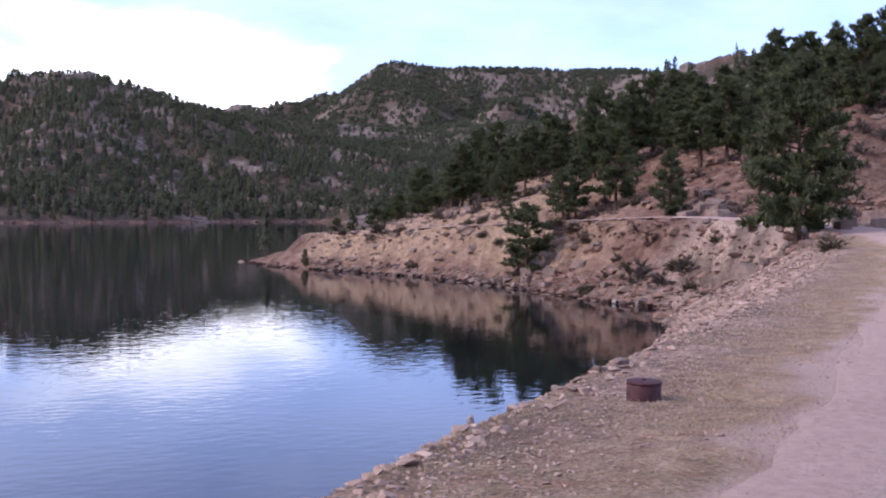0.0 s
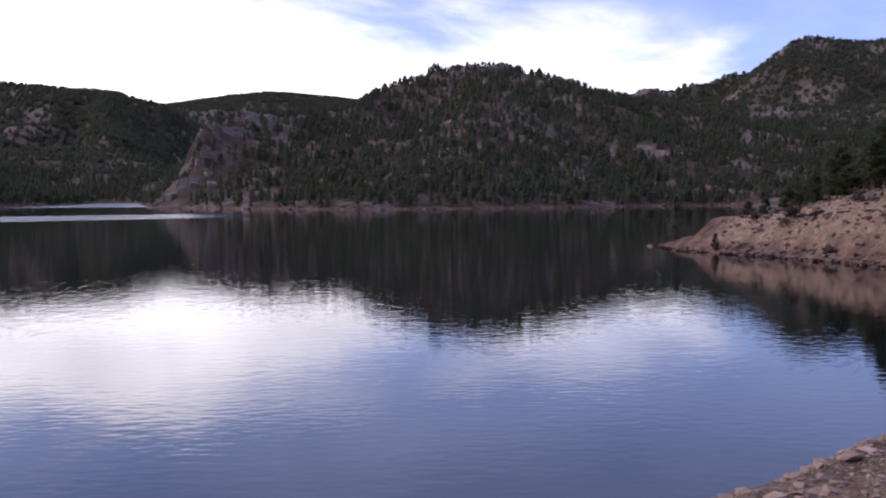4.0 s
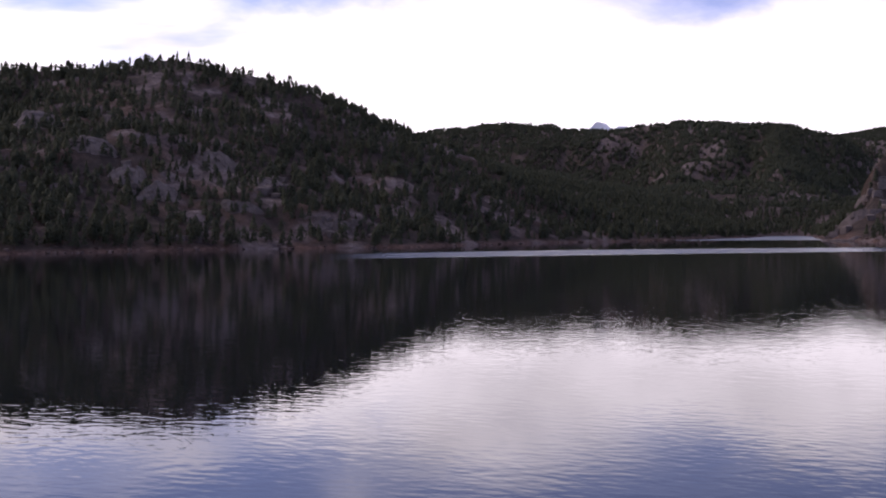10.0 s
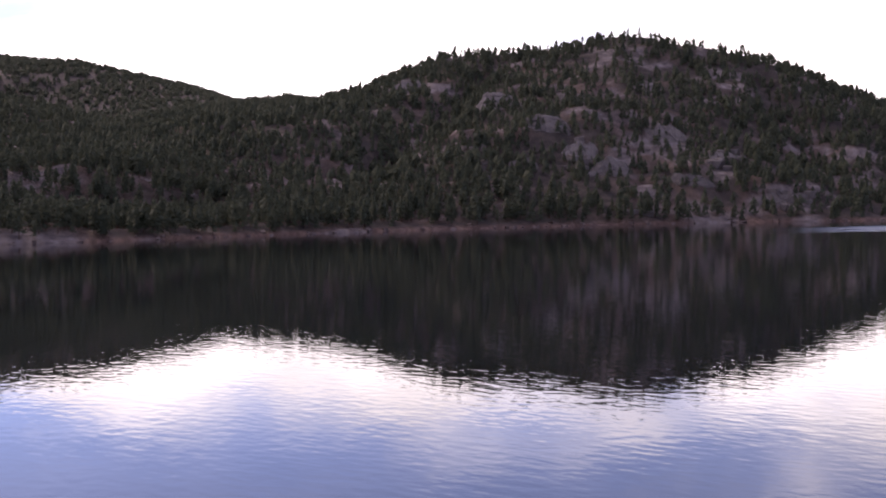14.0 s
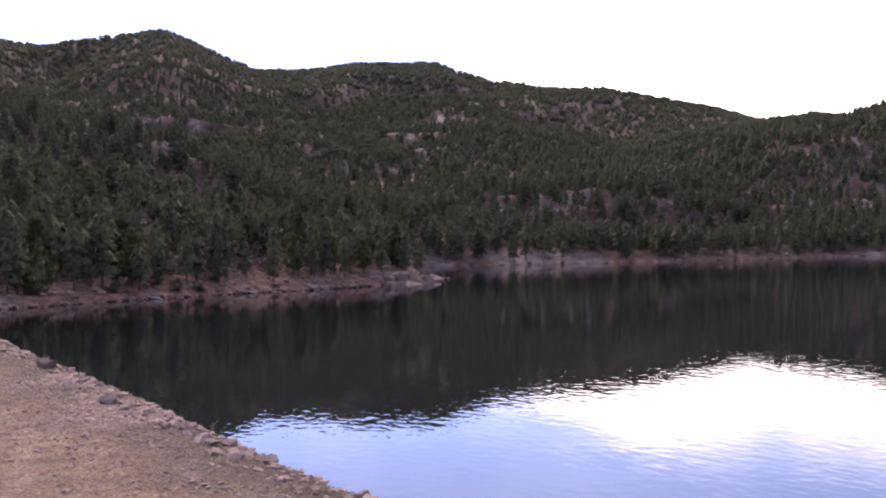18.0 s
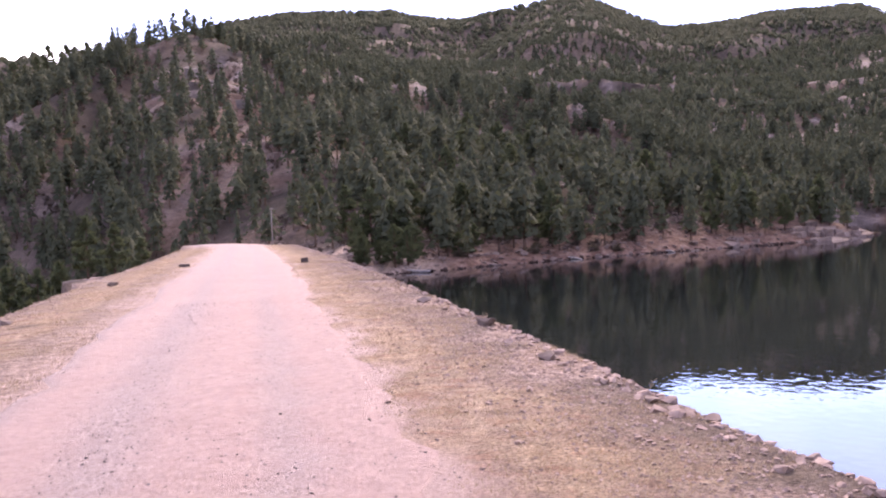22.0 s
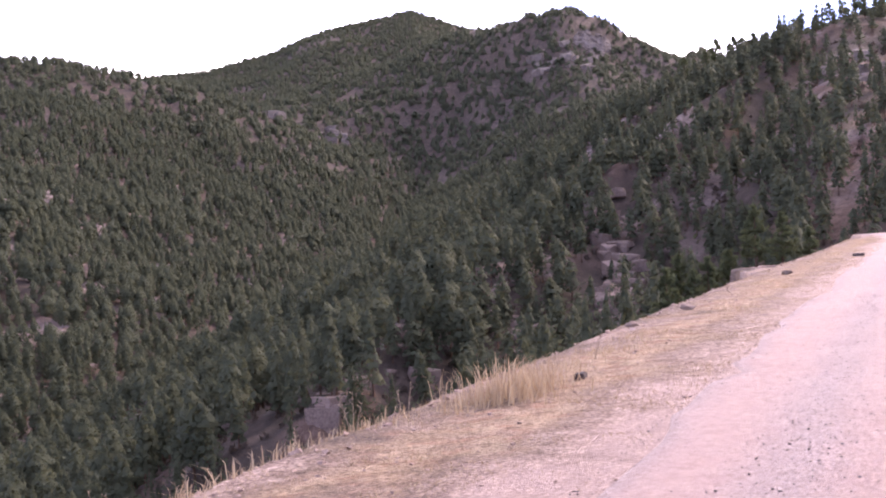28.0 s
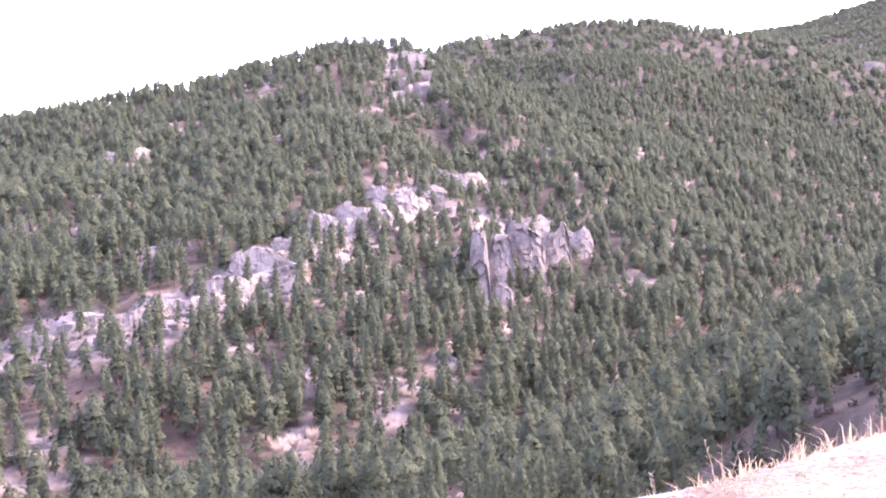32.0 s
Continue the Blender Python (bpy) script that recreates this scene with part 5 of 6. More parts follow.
def crags():
    pale = "jointed pale pink granite outcrop among the pines"
    for az, d, n, spread, size, rise in (
            (154.5, 350, 26, (1.6, 22), 2.6, 0.6), (158.5, 308, 26, (1.8, 18), 2.4, 0.6), (162.0, 268, 26, (1.8, 16), 2.2, 0.6), (166.5, 242, 26, (2.2, 14), 2.0, 0.5), (171.5, 238, 22, (2.4, 12), 1.9, 0.5), (156.4, 312, 14, (1.2, 12), 2.4, 0.6),
            (155.0, 505, 14, (2.4, 30), 5.0, 2), (153.8, 233, 6, (0.6, 4), 2.8, 1), (173.2, 187, 7, (1.4, 5), 2.6, 1), (138.2, 214, 7, (1.0, 6), 3.0, 1), (143.6, 212, 7, (0.9, 6), 2.4, 1), (140.7, 208, 8, (1.0, 7), 2.6, 1), (153.2, 134, 5, (1.0, 4), 1.6, 0.3), (133.8, 868, 7, (0.5, 20), 8, 1), (120.8, 908, 8, (1.2, 22), 7, 1), (147, 430, 6, (1.5, 14), 3.5, 1),
            (117.7, 142, 34, (1.1, 16), 1.9, 2.6), (117.9, 162, 26, (1.0, 12), 1.9, 2.0), (117.8, 122, 18, (1.1, 7), 1.6, 1.2), (122.0, 136, 14, (1.3, 6), 1.8, 0.8), (115.9, 262, 12, (1.4, 16), 2.6, 0.6), (123.8, 146, 8, (1.0, 6), 1.6, 0.5), (127.5, 130, 9, (1.6, 8), 2.2, 0.3), (131.5, 118, 8, (1.6, 8), 2.0, 0.3), (106.0, 205, 14, (2.0, 20), 2.2, 0.5), (109.5, 120, 9, (1.6, 14), 1.3, 0.2), (103.4, 150, 8, (1.2, 10), 1.4, 0.2),
            (77.2, 122, 16, (1.5, 5), 1.4, 0.4), (75.4, 128, 9, (0.8, 3), 1.0, 0.1), (80.5, 113, 9, (1.4, 3), 0.8, 0.1),
            (-36.6, 55, 11, (1.4, 3), 0.8, 0.2), (-27.5, 72, 10, (1.6, 3), 0.7, 0.1), (-42, 66, 12, (1.8, 8), 1.2, 0.2), (-35.0, 74, 7, (1.0, 4), 0.9, 0.2), (-31.0, 330, 10, (0.9, 10), 4.6, 2), (-29.8, 335, 6, (0.5, 8), 4.0, 1), (-34, 320, 8, (2.0, 10), 3.2, 1),
            (8.6, 455, 18, (1.4, 40), 3.0, 0.5), (6.5, 490, 12, (1.4, 24), 3.0, 0.5), (10.2, 430, 10, (0.8, 18), 2.6, 0.5), (3.5, 540, 8, (1.6, 16), 3.6, 0.5), (-4.5, 632, 10, (1.6, 14), 4.6, 1), (-11.5, 985, 12, (1.6, 30), 6.5, 1),
            (43.5, 335, 10, (1.0, 10), 3.0, 0.5), (37.0, 345, 10, (1.4, 8), 3.0, 0.3), (33.5, 318, 9, (1.2, 5), 2.6, 0.3), (48.5, 330, 8, (1.2, 10), 2.6, 0.3), (45.0, 300, 6, (1.4, 3), 1.8, 0.2), (41.0, 300, 6, (1.0, 3), 1.8, 0.2), 
            (57.8, 420, 8, (1.6, 14), 2.8, 0.2), (70.5, 330, 6, (1.4, 12), 2.2, 0.2), (64, 330, 7, (1.6, 12), 2.4, 0.2), (81, 520, 8, (1.8, 20), 3.0, 0.2), (118.8, 900, 9, (1.0, 30), 6.0, 0), (131, 900, 7, (1.0, 30), 7, 1)):
        crag("rock_outcrop", az, d, n, spread, size, pale, MAT_CLIFF if d > 180 else MAT_GRANITE, rise)
    for k, (az, d, w, tall, lean) in enumerate((
            (152.1, 280, 5, 21, 0.42), (151.2, 284, 9, 20, 0.45), (149.9, 300, 12, 18, 0.5), (148.7, 318, 13, 16, 0.55), (147.5, 342, 12, 11, 0.5), (153.4, 296, 6, 9, 0.5), (168.6, 412, 26, 9, 0.9), (163.4, 421, 7, 5, 0.8), (153.4, 380, 26, 9, 0.5), (154.6, 356, 18, 7, 0.5), (156.2, 336, 24, 8, 0.5), (157.6, 316, 20, 8, 0.5), (159.4, 297, 24, 8, 0.5), (161.0, 284, 16, 6, 0.5), (162.8, 270, 22, 7, 0.5), (164.6, 256, 16, 6, 0.5),
            (166.4, 246, 22, 6, 0.6), (169.0, 238, 20, 5, 0.6), (172, 234, 22, 5, 0.6), (155.4, 470, 18, 12, 1.0), (154.8, 520, 20, 14, 0.8),
            (118.4, 925, 34, 22, 0.6), (38.4, 318, 14, 5, 0.6), (42.2, 322, 13, 6, 0.6), (45.2, 346, 16, 7, 0.7), (46.4, 322, 10, 5, 0.6), (39.6, 356, 16, 7, 0.7), (43.8, 384, 14, 6, 0.8), (34.2, 316, 12, 5, 0.6), (10.0, 410, 14, 3.5, 0.7), (9.2, 426, 18, 4.5, 0.7), (8.4, 446, 20, 5.5, 0.7), (7.4, 466, 20, 5.5, 0.7), (6.3, 488, 22, 6, 0.7), (-4.2, 622, 12, 6, 0.9), (-5.6, 626, 10, 6, 0.9), (-8.4, 636, 10, 5, 0.9), (-12.6, 980, 24, 7, 0.9), (-3.0, 600, 9, 6, 0.9), (-7.4, 590, 8, 6, 0.9), (-11.0, 560, 7, 5, 0.9), (-2.0, 520, 8, 6, 0.9), (-8.6, 500, 6, 5, 0.9), (52, 420, 14, 7, 1.0), (47.5, 380, 16, 8, 1.0), (40.5, 400, 14, 7, 1.0), (43.6, 330, 12, 8, 0.8), (36.8, 338, 14, 7, 0.9))):
        cliff(az, d, w, tall, lean, 70 + k, "steep jointed grey-pink granite rock face among pines")


crags()


# ---------------------------------------------------------------- dry grass
def blades(name, x, y, z, h, lean, width, mat, label, seed):
    rng = np.random.default_rng(seed)
    n = len(x)
    a, b = rng.random(n) * 2 * np.pi, rng.random(n) * 2 * np.pi
    w = width * (0.6 + 0.8 * rng.random(n))
    root = np.stack([x, y, z], -1)
    side = np.stack([np.cos(a), np.sin(a), np.zeros(n)], -1) * w[:, None]
    out = np.stack([np.cos(b), np.sin(b), np.zeros(n)], -1) * (h * lean * rng.random(n))[:, None]
    mid = root + out * 0.35 + np.array([0, 0, 1.0]) * (h * 0.6)[:, None]
    tip = root + out + np.array([0, 0, 1.0]) * h[:, None] * (1 - 0.25 * lean)
    v = np.stack([root - side, root + side, mid + side * 0.7, mid - side * 0.7, tip], 1).reshape(-1, 3)
    i = np.arange(n)[:, None] * 5
    f = np.concatenate([i + np.array([[0, 1, 2]]), i + np.array([[0, 2, 3]]), i + np.array([[3, 2, 4]])])
    return tagged(mesh_object(name, v, f, [mat]), label, "grass", kind="stuff")


def grasses():
    rng = np.random.default_rng(77)
    # short matted turf on both verges of the dam
    n = 330000
    run = CREST_LENGTH * (0.30 + 0.68 * rng.random(n))
    run[: n // 4] = CREST_LENGTH * 0.32 * rng.random(n // 4)
    P = np.array([crest_place(r, 0) for r in np.linspace(0, CREST_LENGTH, 800)])
    T = np.gradient(P, axis=0)
    T /= np.linalg.norm(T, axis=1)[:, None]
    k = np.clip((run / CREST_LENGTH * 799).astype(int), 0, 799)
    side = np.where(rng.random(n) < 0.6, 1, -1)
    off = side * (HALF + 0.05 + (BROW - HALF + 0.1) * rng.random(n) ** 0.9)
    x = P[k, 0] - T[k, 1] * off + 0.1 * rng.normal(size=n)
    y = P[k, 1] + T[k, 0] * off + 0.1 * rng.normal(size=n)
    thick = fbm(x / 0.7, y / 0.7, 4, 30)
    keep = (thick > 0.38 + 0.16 * rng.random(n)) & (np.hypot(x, y) > 2.2)
    x, y, thick = x[keep], y[keep], thick[keep]
    n = len(x)
    h = 0.008 + 0.07 * np.clip(thick - 0.40, 0, 1) + 0.016 * rng.random(n)
    a, b = rng.random(n) * 2 * np.pi, rng.random(n) * 2 * np.pi
    z = height(x, y) - 0.006
    w = 0.0022 + 0.0045 * rng.random(n)
    reach = h * (0.4 + 1.6 * rng.random(n))
    v = np.stack([np.stack([x - w * np.cos(a), y - w * np.sin(a), z], -1), np.stack([x + w * np.cos(a), y + w * np.sin(a), z], -1),
                  np.stack([x + reach * np.cos(b), y + reach * np.sin(b), z + h], -1)], 1).reshape(-1, 3)
    tagged(mesh_object("dry_turf", v, np.arange(3 * n).reshape(-1, 3), [MAT_STRAW]), "short matted straw-coloured turf beside the track", "grass", kind="stuff")
    # long grass on the brow above the gorge
    spots = ((123.4, 11.9, 0.55, 260), (122.3, 12.5, 0.40, 120), (125.0, 11.6, 0.24, 70), (120.6, 14.2, 0.18, 80), (118.9, 15.8, 0.17, 80), (117.4, 17.2, 0.15, 70), (134.0, 10.2, 0.26, 70), (137.5, 9.4, 0.28, 80), (140.5, 8.9, 0.30, 90), (143.0, 8.5, 0.26, 70),
             (146.0, 8.1, 0.24, 70), (148.0, 7.9, 0.20, 50), (129.5, 11.0, 0.2, 50), (151.0, 7.6, 0.22, 40), (132, 10.6, 0.18, 40))
    for kk, (az, d, h, cnt) in enumerate(spots):
        cx, cy = at_bearing(az, d)
        spread = 0.32 + 0.3 * h
        gx, gy = cx + spread * rng.normal(size=cnt) * 0.6, cy + spread * rng.normal(size=cnt) * 0.45
        ob = blades("grass_clump", gx, gy, height(gx, gy) - 0.02, h * (0.45 + 0.6 * rng.random(cnt)), 0.9, 0.006, MAT_STRAW, "clump of tall dry yellow grass on the brow", 40 + kk)
        ob["group"] = "dry grass clumps"


grasses()


# ---------------------------------------------------------------- small things
def lathe(profile, sides=24):
    V, F = [], []
    for r, z in profile:
        V += [(r * math.cos(2 * math.pi * i / sides), r * math.sin(2 * math.pi * i / sides), z) for i in range(sides)]
    for k in range(len(profile) - 1):
        o = k * sides
        F += [(o + i, o + (i + 1) % sides, o + sides + (i + 1) % sides, o + sides + i) for i in range(sides)]
    return V, F


def box_mesh(sx, sy, sz, bevel=0.01):
    bm = bmesh.new()
    bmesh.ops.create_cube(bm, size=1.0)
    bmesh.ops.scale(bm, vec=(sx, sy, sz), verts=bm.verts)
    bmesh.ops.bevel(bm, geom=bm.edges[:], offset=bevel, segments=2, affect="EDGES")
    bmesh.ops.triangulate(bm, faces=bm.faces[:])
    v, f = [tuple(p.co) for p in bm.verts], [tuple(p.index for p in q.verts) for q in bm.faces]
    bm.free()
    return v, f


def pipe_cap():
    x, y = at_bearing(-31.55, 10.9)
    ob = tagged(new("pipe_cap"), "short rusty brown steel pipe standing capped in the grass", "pipe")
    ob.matrix_basis = pose(x, y, stand(x, y, 0.02), 2, -1, 20)
    v, f = lathe([(0.150, -0.05), (0.150, 0.165), (0.146, 0.17), (0.138, 0.17)])
    part("pipe", v, to_tris(f), [MAT_RUST], ob, "", True)
    v, f = lathe([(0.141, 0.166), (0.154, 0.167), (0.156, 0.176), (0.154, 0.186), (0.139, 0.190), (0.06, 0.193), (0.001, 0.194)])
    part("lid", v, to_tris(f), [MAT_RUST], ob, "flat steel lid", True)
    v, f = lathe([(0.001, 0.206), (0.016, 0.206), (0.018, 0.200), (0.018, 0.19)], 6)
    part("bolt", v, to_tris(f), [MAT_RUST], ob)


def stump():
    x, y = at_bearing(-23.6, 10.0)
    ob = tagged(new("driftwood_stump"), "small weathered grey driftwood stump on the brow", "driftwood")
    ob.matrix_basis = pose(x, y, stand(x, y, 0.02), 0, 12, 30)
    grey = plain_material("weathered_wood", (0.22, 0.185, 0.165), 0.9, 0, 0.5, 30)
    v, f = tube([(0, 0, -0.03), (0.005, 0, 0.05), (0.0, 0.01, 0.1), (0.012, 0.012, 0.13)], [0.05, 0.036, 0.03, 0.012], 9)
    part("trunk", v, to_tris(f), [grey], ob)
    for a, l in ((0.4, 0.12), (2.2, 0.1), (4.1, 0.09)):
        v, f = tube([(0, 0, 0.02), (l * 0.6 * math.cos(a), l * 0.6 * math.sin(a), 0.03), (l * math.cos(a), l * math.sin(a), 0.0)], [0.02, 0.012, 0.004], 6)
        part("root", v, to_tris(f), [grey], ob)
    dark = plain_material("dry_twig", (0.05, 0.04, 0.035), 0.9)
    tw = tagged(new("dry_weed"), "dark dry weed stalk standing on the bank", "weed")
    x, y = at_bearing(-12.6, 9.0)
    tw.matrix_basis = pose(x, y, stand(x, y, 0.02) + 0.1)
    for k, (dx, dy, h) in enumerate(((0.02, 0.01, 0.17), (-0.03, 0.02, 0.12), (0.05, -0.02, 0.1))):
        v, f = tube([(0, 0, -0.12), (dx * 0.4, dy * 0.4, h * 0.6), (dx, dy, h)], [0.006, 0.004, 0.002], 5)
        part("stalk", v, to_tris(f), [dark], tw)


def lamp_post():
    x, y = at_bearing(102.9, 88.0)
    ob = tagged(new("lamp_post"), "thin weathered brown metal post with a small pale double lamp", "post")
    ob.matrix_basis = pose(x, y, stand(x, y, 0.1))
    steel = plain_material("weathered_steel", (0.22, 0.185, 0.165), 0.6, 0.4, 0.2, 8)
    v, f = tube([(0, 0, 0), (0, 0, 1.4), (0, 0, 2.75)], [0.06, 0.05, 0.04], 10)
    part("pole", v, to_tris(f), [steel], ob, "", True)
    v, f = tube([(-0.26, 0, 2.72), (0, 0, 2.78), (0.2, 0, 2.74)], [0.025, 0.03, 0.025], 8)
    part("arm", v, to_tris(f), [steel], ob)
    for dx in (-0.27, 0.2):
        v, f = box_mesh(0.2, 0.14, 0.13, 0.02)
        part("lamp_head", [(a + dx, b, c + 2.76) for a, b, c in v], f, [steel], ob, "small pale lamp housing")


def marker_blocks():
    dark = plain_material("tarred_timber", (0.07, 0.05, 0.045), 0.9, 0, 0.4, 12)
    for k, (az, d, lx, ly, lz, turn) in enumerate(((120.0, 13.1, 0.26, 0.11, 0.07, 20), (101.4, 44.0, 0.4, 0.25, 0.2, 10), (107.0, 46.0, 0.4, 0.2, 0.12, 60))):
        x, y = at_bearing(az, d)
        v, f = box_mesh(lx, ly, lz, 0.012)
        ob = mesh_object("timber_block", v, f, [dark])
        ob.matrix_basis = pose(x, y, stand(x, y, 0) + lz * 0.42, 3, -2, turn)
        tagged(ob, "weathered dark timber block lying in the grass", "block", "timber blocks beside the track")


def floating_log():
    grey = plain_material("bleached_log", (0.30, 0.26, 0.24), 0.85, 0, 0.4, 6)
    ob = tagged(new("log"), "bleached log lying half in the water by the shore", "log")
    x, y = at_bearing(96.3, 90.5)
    ob.matrix_basis = pose(x, y, WATER + 0.05, 0, 0, 48)
    v, f = tube([(-2.0, 0, 0), (-0.7, 0.05, 0.03), (0.8, 0.0, 0.04), (1.9, 0.08, 0.08)], [0.16, 0.15, 0.12, 0.08], 9)
    part("trunk", v, to_tris(f), [grey], ob)
    v, f = tube([(0.5, 0, 0.08), (0.7, 0.1, 0.3), (0.75, 0.15, 0.42)], [0.04, 0.03, 0.012], 6)
    part("branch_stub", v, to_tris(f), [grey], ob)
    for az, d, turn, ln in ((84.0, 107.0, 20, 1.6), (88.5, 100.5, 30, 2.2), (-30.5, 61.0, 70, 1.4)):
        x, y = at_bearing(az, d)
        o2 = tagged(new("log"), "grey driftwood log stranded along the waterline", "log")
        o2.matrix_basis = pose(x, y, WATER + 0.06, 0, 3, turn)
        v, f = tube([(-ln / 2, 0, 0), (0, 0.05, 0.03), (ln / 2, 0, 0.02)], [0.11, 0.10, 0.06], 8)
        part("trunk", v, to_tris(f), [grey], o2)


def dead_trees():
    """Bare trunks and a leafless broad tree in the gorge."""
    tan = plain_material("bare_dead_wood", (0.24, 0.165, 0.13), 0.9, 0, 0.3, 3)
    pale = plain_material("pale_bare_twigs", (0.46, 0.36, 0.28), 0.9, 0, 0.3, 3)
    for az, d, h, r in ((115.0, 80.0, 3.6, 0.09), (121.7, 60.0, 2.6, 0.05), (128.0, 52.0, 2.2, 0.05)):
        x, y = at_bearing(az, d)
        ob = tagged(new("dead_pine"), "bare brown dead pine trunk with broken stubs", "tree", "dead trunks below the dam")
        ob.matrix_basis = pose(x, y, stand(x, y, 0.2))
        v, f = tube([(0, 0, 0), (0.02, 0, h * 0.5), (0.06, 0.02, h)], [r, r * 0.8, r * 0.35], 8)
        part("trunk", v, to_tris(f), [tan], ob)
        for k in range(5):
            z, a = h * (0.35 + 0.12 * k), 2.1 * k
            v, f = tube([(0, 0, z), (0.3 * math.cos(a), 0.3 * math.sin(a), z + 0.08)], [r * 0.3, r * 0.1], 5)
            part("branch_stub", v, to_tris(f), [tan], ob)
    rng = random.Random(4)
    for az, d, h in ((162.0, 182, 4.4), (161.3, 185, 3.8), (160.4, 187, 3.6)):
        x, y = at_bearing(az, d)
        ob = tagged(new("bare_tree"), "leafless pale tan broadleaf tree in the gorge", "tree", "bare trees in the gorge")
        ob.matrix_basis = pose(x, y, stand(x, y, 0.2))
        v, f = tube([(0, 0, 0), (0, 0.05, h * 0.3), (0.05, 0, h * 0.5)], [0.11, 0.08, 0.05], 7)
        part("trunk", v, to_tris(f), [pale], ob)
        V, F = [], []
        for _ in range(130):
            a, t = rng.uniform(0, 6.28), rng.uniform(0.15, 0.5)
            z0 = h * t
            r = h * rng.uniform(0.2, 0.42)
            top = h * rng.uniform(0.55, 1.0)
            p = [(0, 0, z0), (r * 0.5 * math.cos(a), r * 0.5 * math.sin(a), (z0 + top) * 0.5), (r * math.cos(a + 0.3), r * math.sin(a + 0.3), top)]
            v, f = tube(p, [0.04, 0.028, 0.012], 3, False)
            F += [tuple(i + len(V) for i in q) for q in f]
            V += v
        part("twigs", V, to_tris(F), [pale], ob, "dense pale bare twigs")


def shrubs():
    """Leafless grey-brown scrub on the point and along the banks."""
    brown = needle_material("scrub_twigs", (0.06, 0.045, 0.035), (0.12, 0.09, 0.065), (0.17, 0.14, 0.085), 0.2)
    rng0 = np.random.default_rng(12)
    designs = []
    for k in range(3):
        n = 420
        d = rng0.normal(size=(n, 3))
        d[:, 2] = np.abs(d[:, 2]) * 0.9
        d /= np.linalg.norm(d, axis=1)[:, None]
        r = 0.45 + 0.55 * rng0.random(n)
        c = d * (r * (1 + 0.25 * np.sin(3 * d[:, 0] * 3 + k)))[:, None] * np.array([0.6, 0.6, 0.85])
        s = np.cross(d, rng0.normal(size=(n, 3))) * 0.035
        v = np.stack([c - d * 0.13 + s, c + d * 0.12, c - d * 0.13 - s], 1).reshape(-1, 3)
        designs.append((v, np.arange(n * 3).reshape(-1, 3)))
    masters = []
    for v, f in designs:
        ob = tagged(new("shrub"), "low grey-brown leafless scrub bush on the bank", "shrub", "scrub on the banks")
        part("twig_mass", v, f, [brown], ob)
        v2, f2 = tube([(0, 0, -0.1), (0.02, 0, 0.2), (0.0, 0.03, 0.5)], [0.03, 0.025, 0.01], 6)
        part("stem", v2, to_tris(f2), [MAT_BARK], ob)
        masters.append(ob)
    rng = random.Random(21)
    spots = [(-19.2, 92.5, 1.3), (-27.7, 75.0, 1.3), (-28.5, 74.0, 0.9), (-34.0, 60, 0.8), (-33.3, 64, 1.0), (-40.2, 47, 0.9), (-31.2, 66, 0.7), (-23.0, 88, 0.8), (-25.0, 79, 0.7), (-17.5, 97, 0.8), (94.0, 95.5, 1.0), (90.5, 100.5, 1.1), (86.5, 105, 1.0), (82.6, 110, 1.2), (80.2, 114, 1.3)]
    spots += [(rng.uniform(-42, -20), rng.uniform(62, 100), rng.uniform(0.4, 0.9)) for _ in range(80)] + [(rng.uniform(76, 97), rng.uniform(98, 125), rng.uniform(0.5, 1.1)) for _ in range(26)]
    placed = [0, 0, 0]
    for k, (az, d, h) in enumerate(spots):
        x, y = at_bearing(az, d)
        z = stand(x, y, 0.05)
        if z < WATER + 0.15 or float(near_line(np.array([x]), np.array([y]), ROAD)[0][0]) < 2.2:
            continue
        m = Matrix.LocRotScale((x, y, z), Euler((0, 0, rng.random() * 6)), (h, h, h * 0.8))
        i = k % 3
        if placed[i] == 0:
            masters[i].matrix_basis = m
        else:
            copy_thing(masters[i], Matrix()).matrix_basis = m
        placed[i] += 1


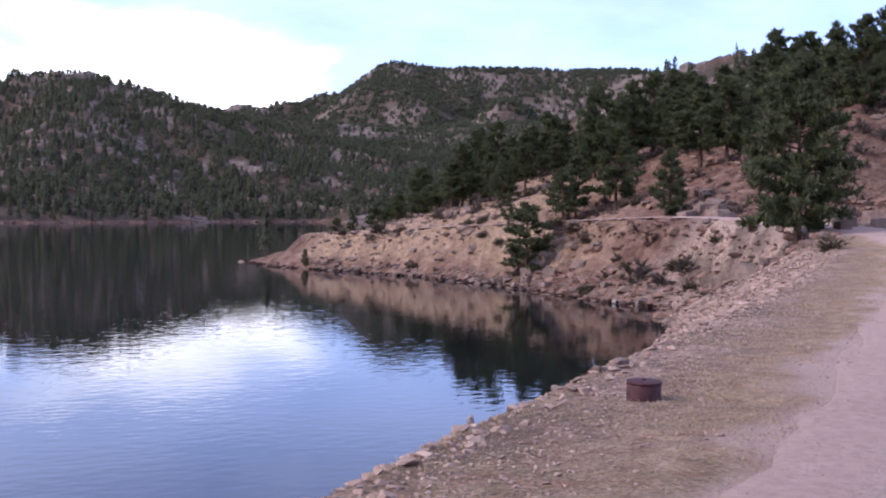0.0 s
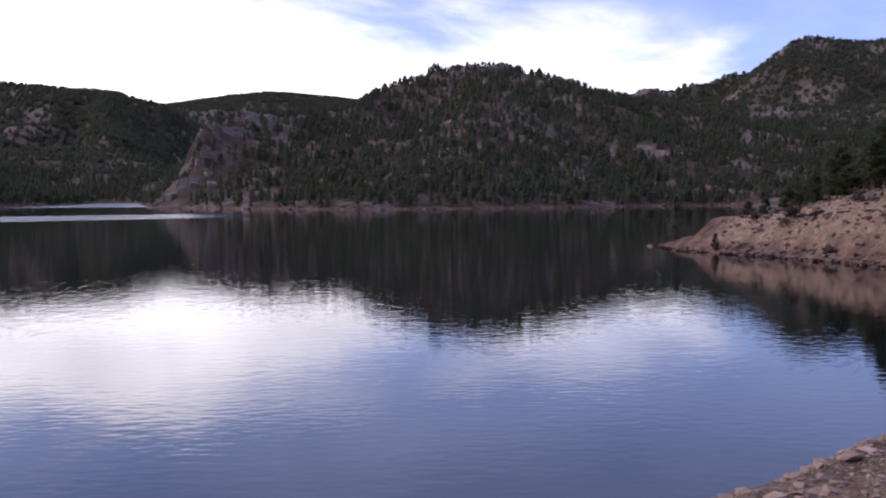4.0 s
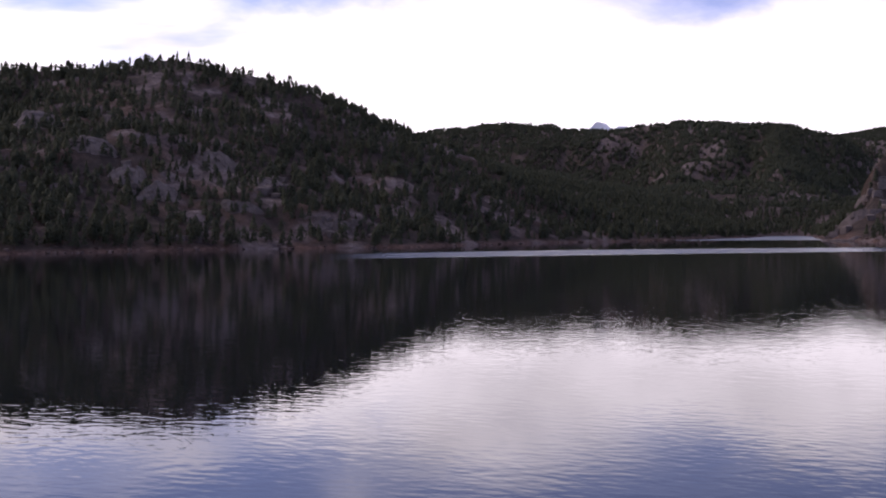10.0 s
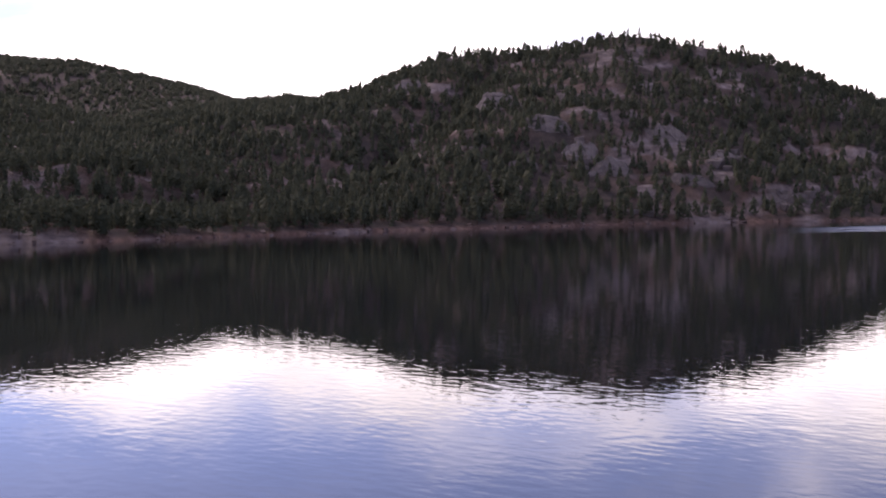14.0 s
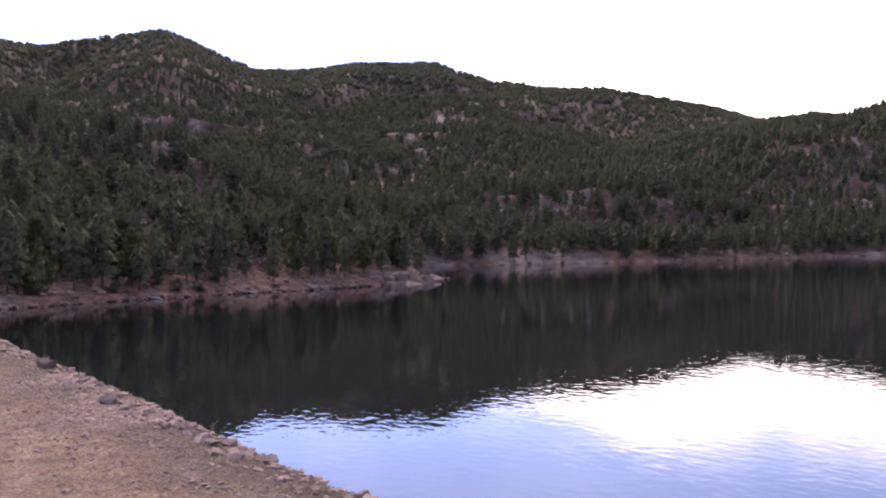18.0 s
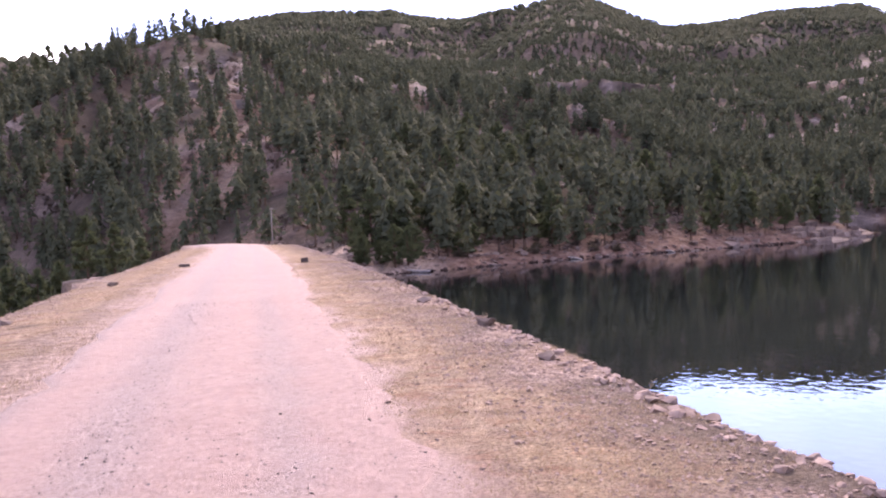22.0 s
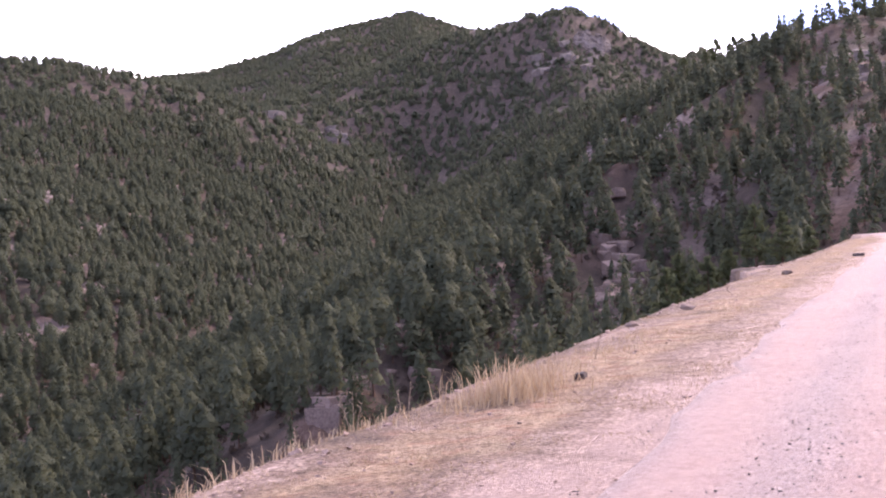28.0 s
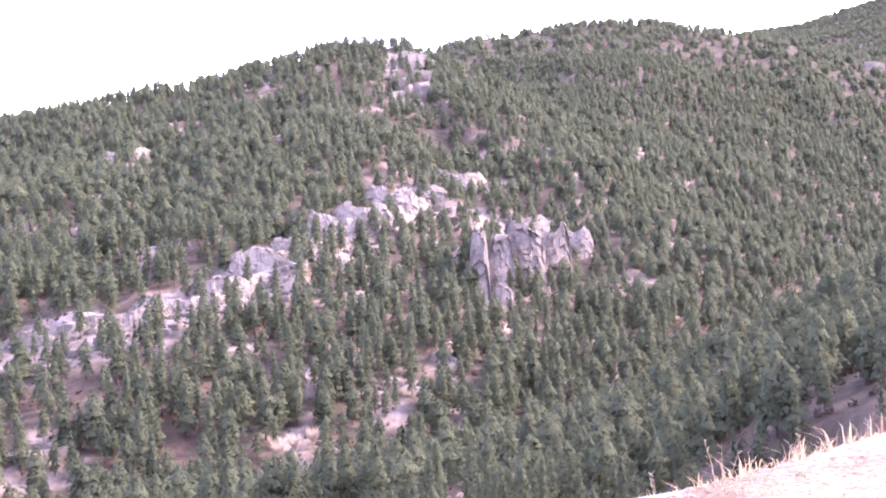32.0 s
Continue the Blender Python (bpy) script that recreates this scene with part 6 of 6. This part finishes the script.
def slope_scrub():
    """Leafless scrub and dead brush between the pines by the far end of the dam and in the gorge."""
    twig = needle_material("dead_brush", (0.055, 0.042, 0.036), (0.105, 0.080, 0.066), (0.16, 0.125, 0.098), 0.2)
    rng = np.random.default_rng(64)
    n = 40
    d = rng.normal(size=(n, 3))
    d[:, 2] = np.abs(d[:, 2])
    d /= np.linalg.norm(d, axis=1)[:, None]
    c = d * (0.4 + 0.6 * rng.random(n))[:, None] * np.array([0.7, 0.7, 0.9])
    s = np.cross(d, rng.normal(size=(n, 3))) * 0.09
    bush = np.stack([c - d * 0.2 + s, c + d * 0.2, c - d * 0.2 - s], 1).reshape(-1, 3)
    V = []
    for a0, a1, r0, r1, m in ((76, 119, 100, 240, 3200), (119, 176, 110, 250, 2200), (-46, -18, 60, 130, 700)):
        r, a = np.sqrt(r0 * r0 + rng.random(m) * (r1 * r1 - r0 * r0)), np.radians(a0 + rng.random(m) * (a1 - a0))
        x, y = -r * np.sin(a), r * np.cos(a)
        z = lie(x, y)
        far = near_line(x, y, ROAD)[0] > 3.0
        ok = far & (z > np.where(upstream(x, y) > 0, WATER + 0.4, -99)) & (fbm(x / 9, y / 9, 3, 65) > 0.44)
        for px, py, pz in zip(x[ok], y[ok], z[ok]):
            h, t = rng.uniform(0.35, 1.1), rng.random() * 6.28
            q = bush * h
            V.append(np.stack([q[:, 0] * math.cos(t) - q[:, 1] * math.sin(t) + px, q[:, 0] * math.sin(t) + q[:, 1] * math.cos(t) + py, q[:, 2] + pz - 0.05], -1))
    V = np.concatenate(V)
    tagged(mesh_object("scrub", V, np.arange(len(V)).reshape(-1, 3), [twig]), "grey-brown leafless scrub between the pines", "scrub", kind="stuff")


def point_stones():
    """Broken pink rock strewn over the bare slopes of the point and along the waterline."""
    rng = random.Random(31)
    P = []
    for _ in range(9500):
        az = rng.uniform(-46, -16)
        d = rng.uniform(52, 100) if az < -24 else rng.uniform(72, 112)
        if az < -24 and rng.random() < 0.55:
            d = rng.uniform(54, 76)
        P.append((*at_bearing(az, d), rng.uniform(0.07, 0.34) * rng.choice((0.5, 0.7, 0.7, 1.0, 1.6))))
    for _ in range(2400):
        P.append((*at_bearing(rng.uniform(75, 104), rng.uniform(90, 126)), rng.uniform(0.1, 0.55) * rng.uniform(0.5, 1)))
    for p, q in zip(SHORE[:-1], SHORE[1:]):
        ln = math.hypot(q[0] - p[0], q[1] - p[1])
        big = 0.5 if min(math.hypot(p[0], p[1]), math.hypot(q[0], q[1])) < 150 else 1.2
        for _ in range(int(ln * (1.3 if big < 1 else 0.5))):
            t = rng.random()
            P.append((p[0] + (q[0] - p[0]) * t + rng.gauss(0, 0.7 * big), p[1] + (q[1] - p[1]) * t + rng.gauss(0, 0.7 * big), rng.uniform(0.25, 0.8) * big))
    a = np.array(P)
    z = height(a[:, 0], a[:, 1])
    dr, _, _, _ = near_line(a[:, 0], a[:, 1], ROAD)
    az = np.degrees(np.arctan2(-a[:, 0], a[:, 1]))
    dry = [[], []]
    for (x, y, s), h, r, b in zip(P, z, dr, az):
        if r > 2.4 and h > WATER - 0.4:
            dry[1 if b < -26 and rng.random() < 0.7 else 0].append((x, y, max(float(h), WATER - 0.1) + 0.1 * s, s))
    many_stones("shore_stones", dry[0], MAT_GRANITE, "broken pink rock strewn over the banks")
    many_stones("slope_stones", dry[1], MAT_REDROCK, "broken reddish rock on the bare slope of the point")
    # the wet ledge that the falling water has left bare
    wet = []
    for p, q in zip(SHORE[:-1], SHORE[1:]):
        ln = math.hypot(q[0] - p[0], q[1] - p[1])
        if min(math.hypot(p[0], p[1]), math.hypot(q[0], q[1])) < 150:
            for _ in range(int(ln * 4.0)):
                t = rng.random()
                wet.append((p[0] + (q[0] - p[0]) * t + rng.gauss(0, 0.22), p[1] + (q[1] - p[1]) * t + rng.gauss(0, 0.22), WATER + rng.uniform(-0.05, 0.10), rng.uniform(0.14, 0.34)))
    many_stones("waterline_stones", wet, MAT_WET, "dark wet stones along the waterline")


def snow_mountain():
    x0, y0 = at_bearing(20.7, 4200)
    n, m = 25, 8
    V = []
    for i in range(n):
        for j in range(m):
            u, w = i / (n - 1) * 2 - 1, j / (m - 1) * 2 - 1
            peak = max(0, 1 - abs(u + 0.25) * 1.7, 0.9 - abs(u - 0.35) * 1.5)
            jag = 0.16 * (value_noise(np.array(i * 0.9), np.array(j * 1.1), 4) - 0.5)
            V.append((x0 + u * 130 * 0.93 + w * 60, y0 + u * 130 * 0.35 + w * 160, 250 + 130 * max(0, peak + jag) * (1 - abs(w) ** 1.5)))
    F = [(i * m + j, (i + 1) * m + j, (i + 1) * m + j + 1, i * m + j + 1) for i in range(n - 1) for j in range(m - 1)]
    tagged(mesh_object("snowy_mountain", V, F, [MAT_SNOW]), "distant snow-dusted mountain top", "mountain", kind="structure")


def brow_weeds():
    """Thin dead stalks along the brow above the gorge."""
    tan = plain_material("dead_stalk", (0.30, 0.22, 0.15), 0.9)
    rng = random.Random(88)
    for az, d in ((126.5, 11.4), (128.2, 11.0), (130.6, 10.6), (133.2, 10.3), (135.4, 9.9), (138.4, 9.4), (141.6, 8.9), (144.4, 8.5), (147.2, 8.1), (150.2, 7.8), (121.4, 13.2), (119.4, 15.0), (93.0, 17.2), (89.0, 12.6), (86.0, 10.8), (97.0, 26.0)):
        x, y = at_bearing(az, d)
        ob = tagged(new("dry_weed"), "thin dry brown weed stalks on the brow of the dam", "weed", "weeds on the brow")
        ob.matrix_basis = pose(x, y, stand(x, y, 0.02), 0, 0, rng.uniform(0, 360))
        tall = rng.uniform(0.22, 0.42) if az > 110 else rng.uniform(0.14, 0.22)
        for _ in range(rng.randint(2, 4)):
            dx, dy, h = rng.uniform(-0.12, 0.12), rng.uniform(-0.12, 0.12), tall * rng.uniform(0.7, 1.1)
            v, f = tube([(dx * 0.2, dy * 0.2, -0.03), (dx * 0.6, dy * 0.6, h * 0.6), (dx, dy, h)], [0.0045, 0.003, 0.0015], 4)
            for k in range(5):
                a, z = rng.uniform(0, 6.28), h * (0.45 + 0.12 * k)
                t = 0.2 + 0.8 * z / h
                v2, f2 = tube([(dx * t, dy * t, z), (dx * t + 0.03 * math.cos(a), dy * t + 0.03 * math.sin(a), z + 0.025)], [0.002, 0.004], 3)
                f += [tuple(i + len(v) for i in q) for q in f2]
                v += v2
            part("stalk", v, to_tris(f), [tan], ob)


pipe_cap()
brow_weeds()
stump()
lamp_post()
marker_blocks()
floating_log()
dead_trees()
shrubs()
slope_scrub()
point_stones()
snow_mountain()
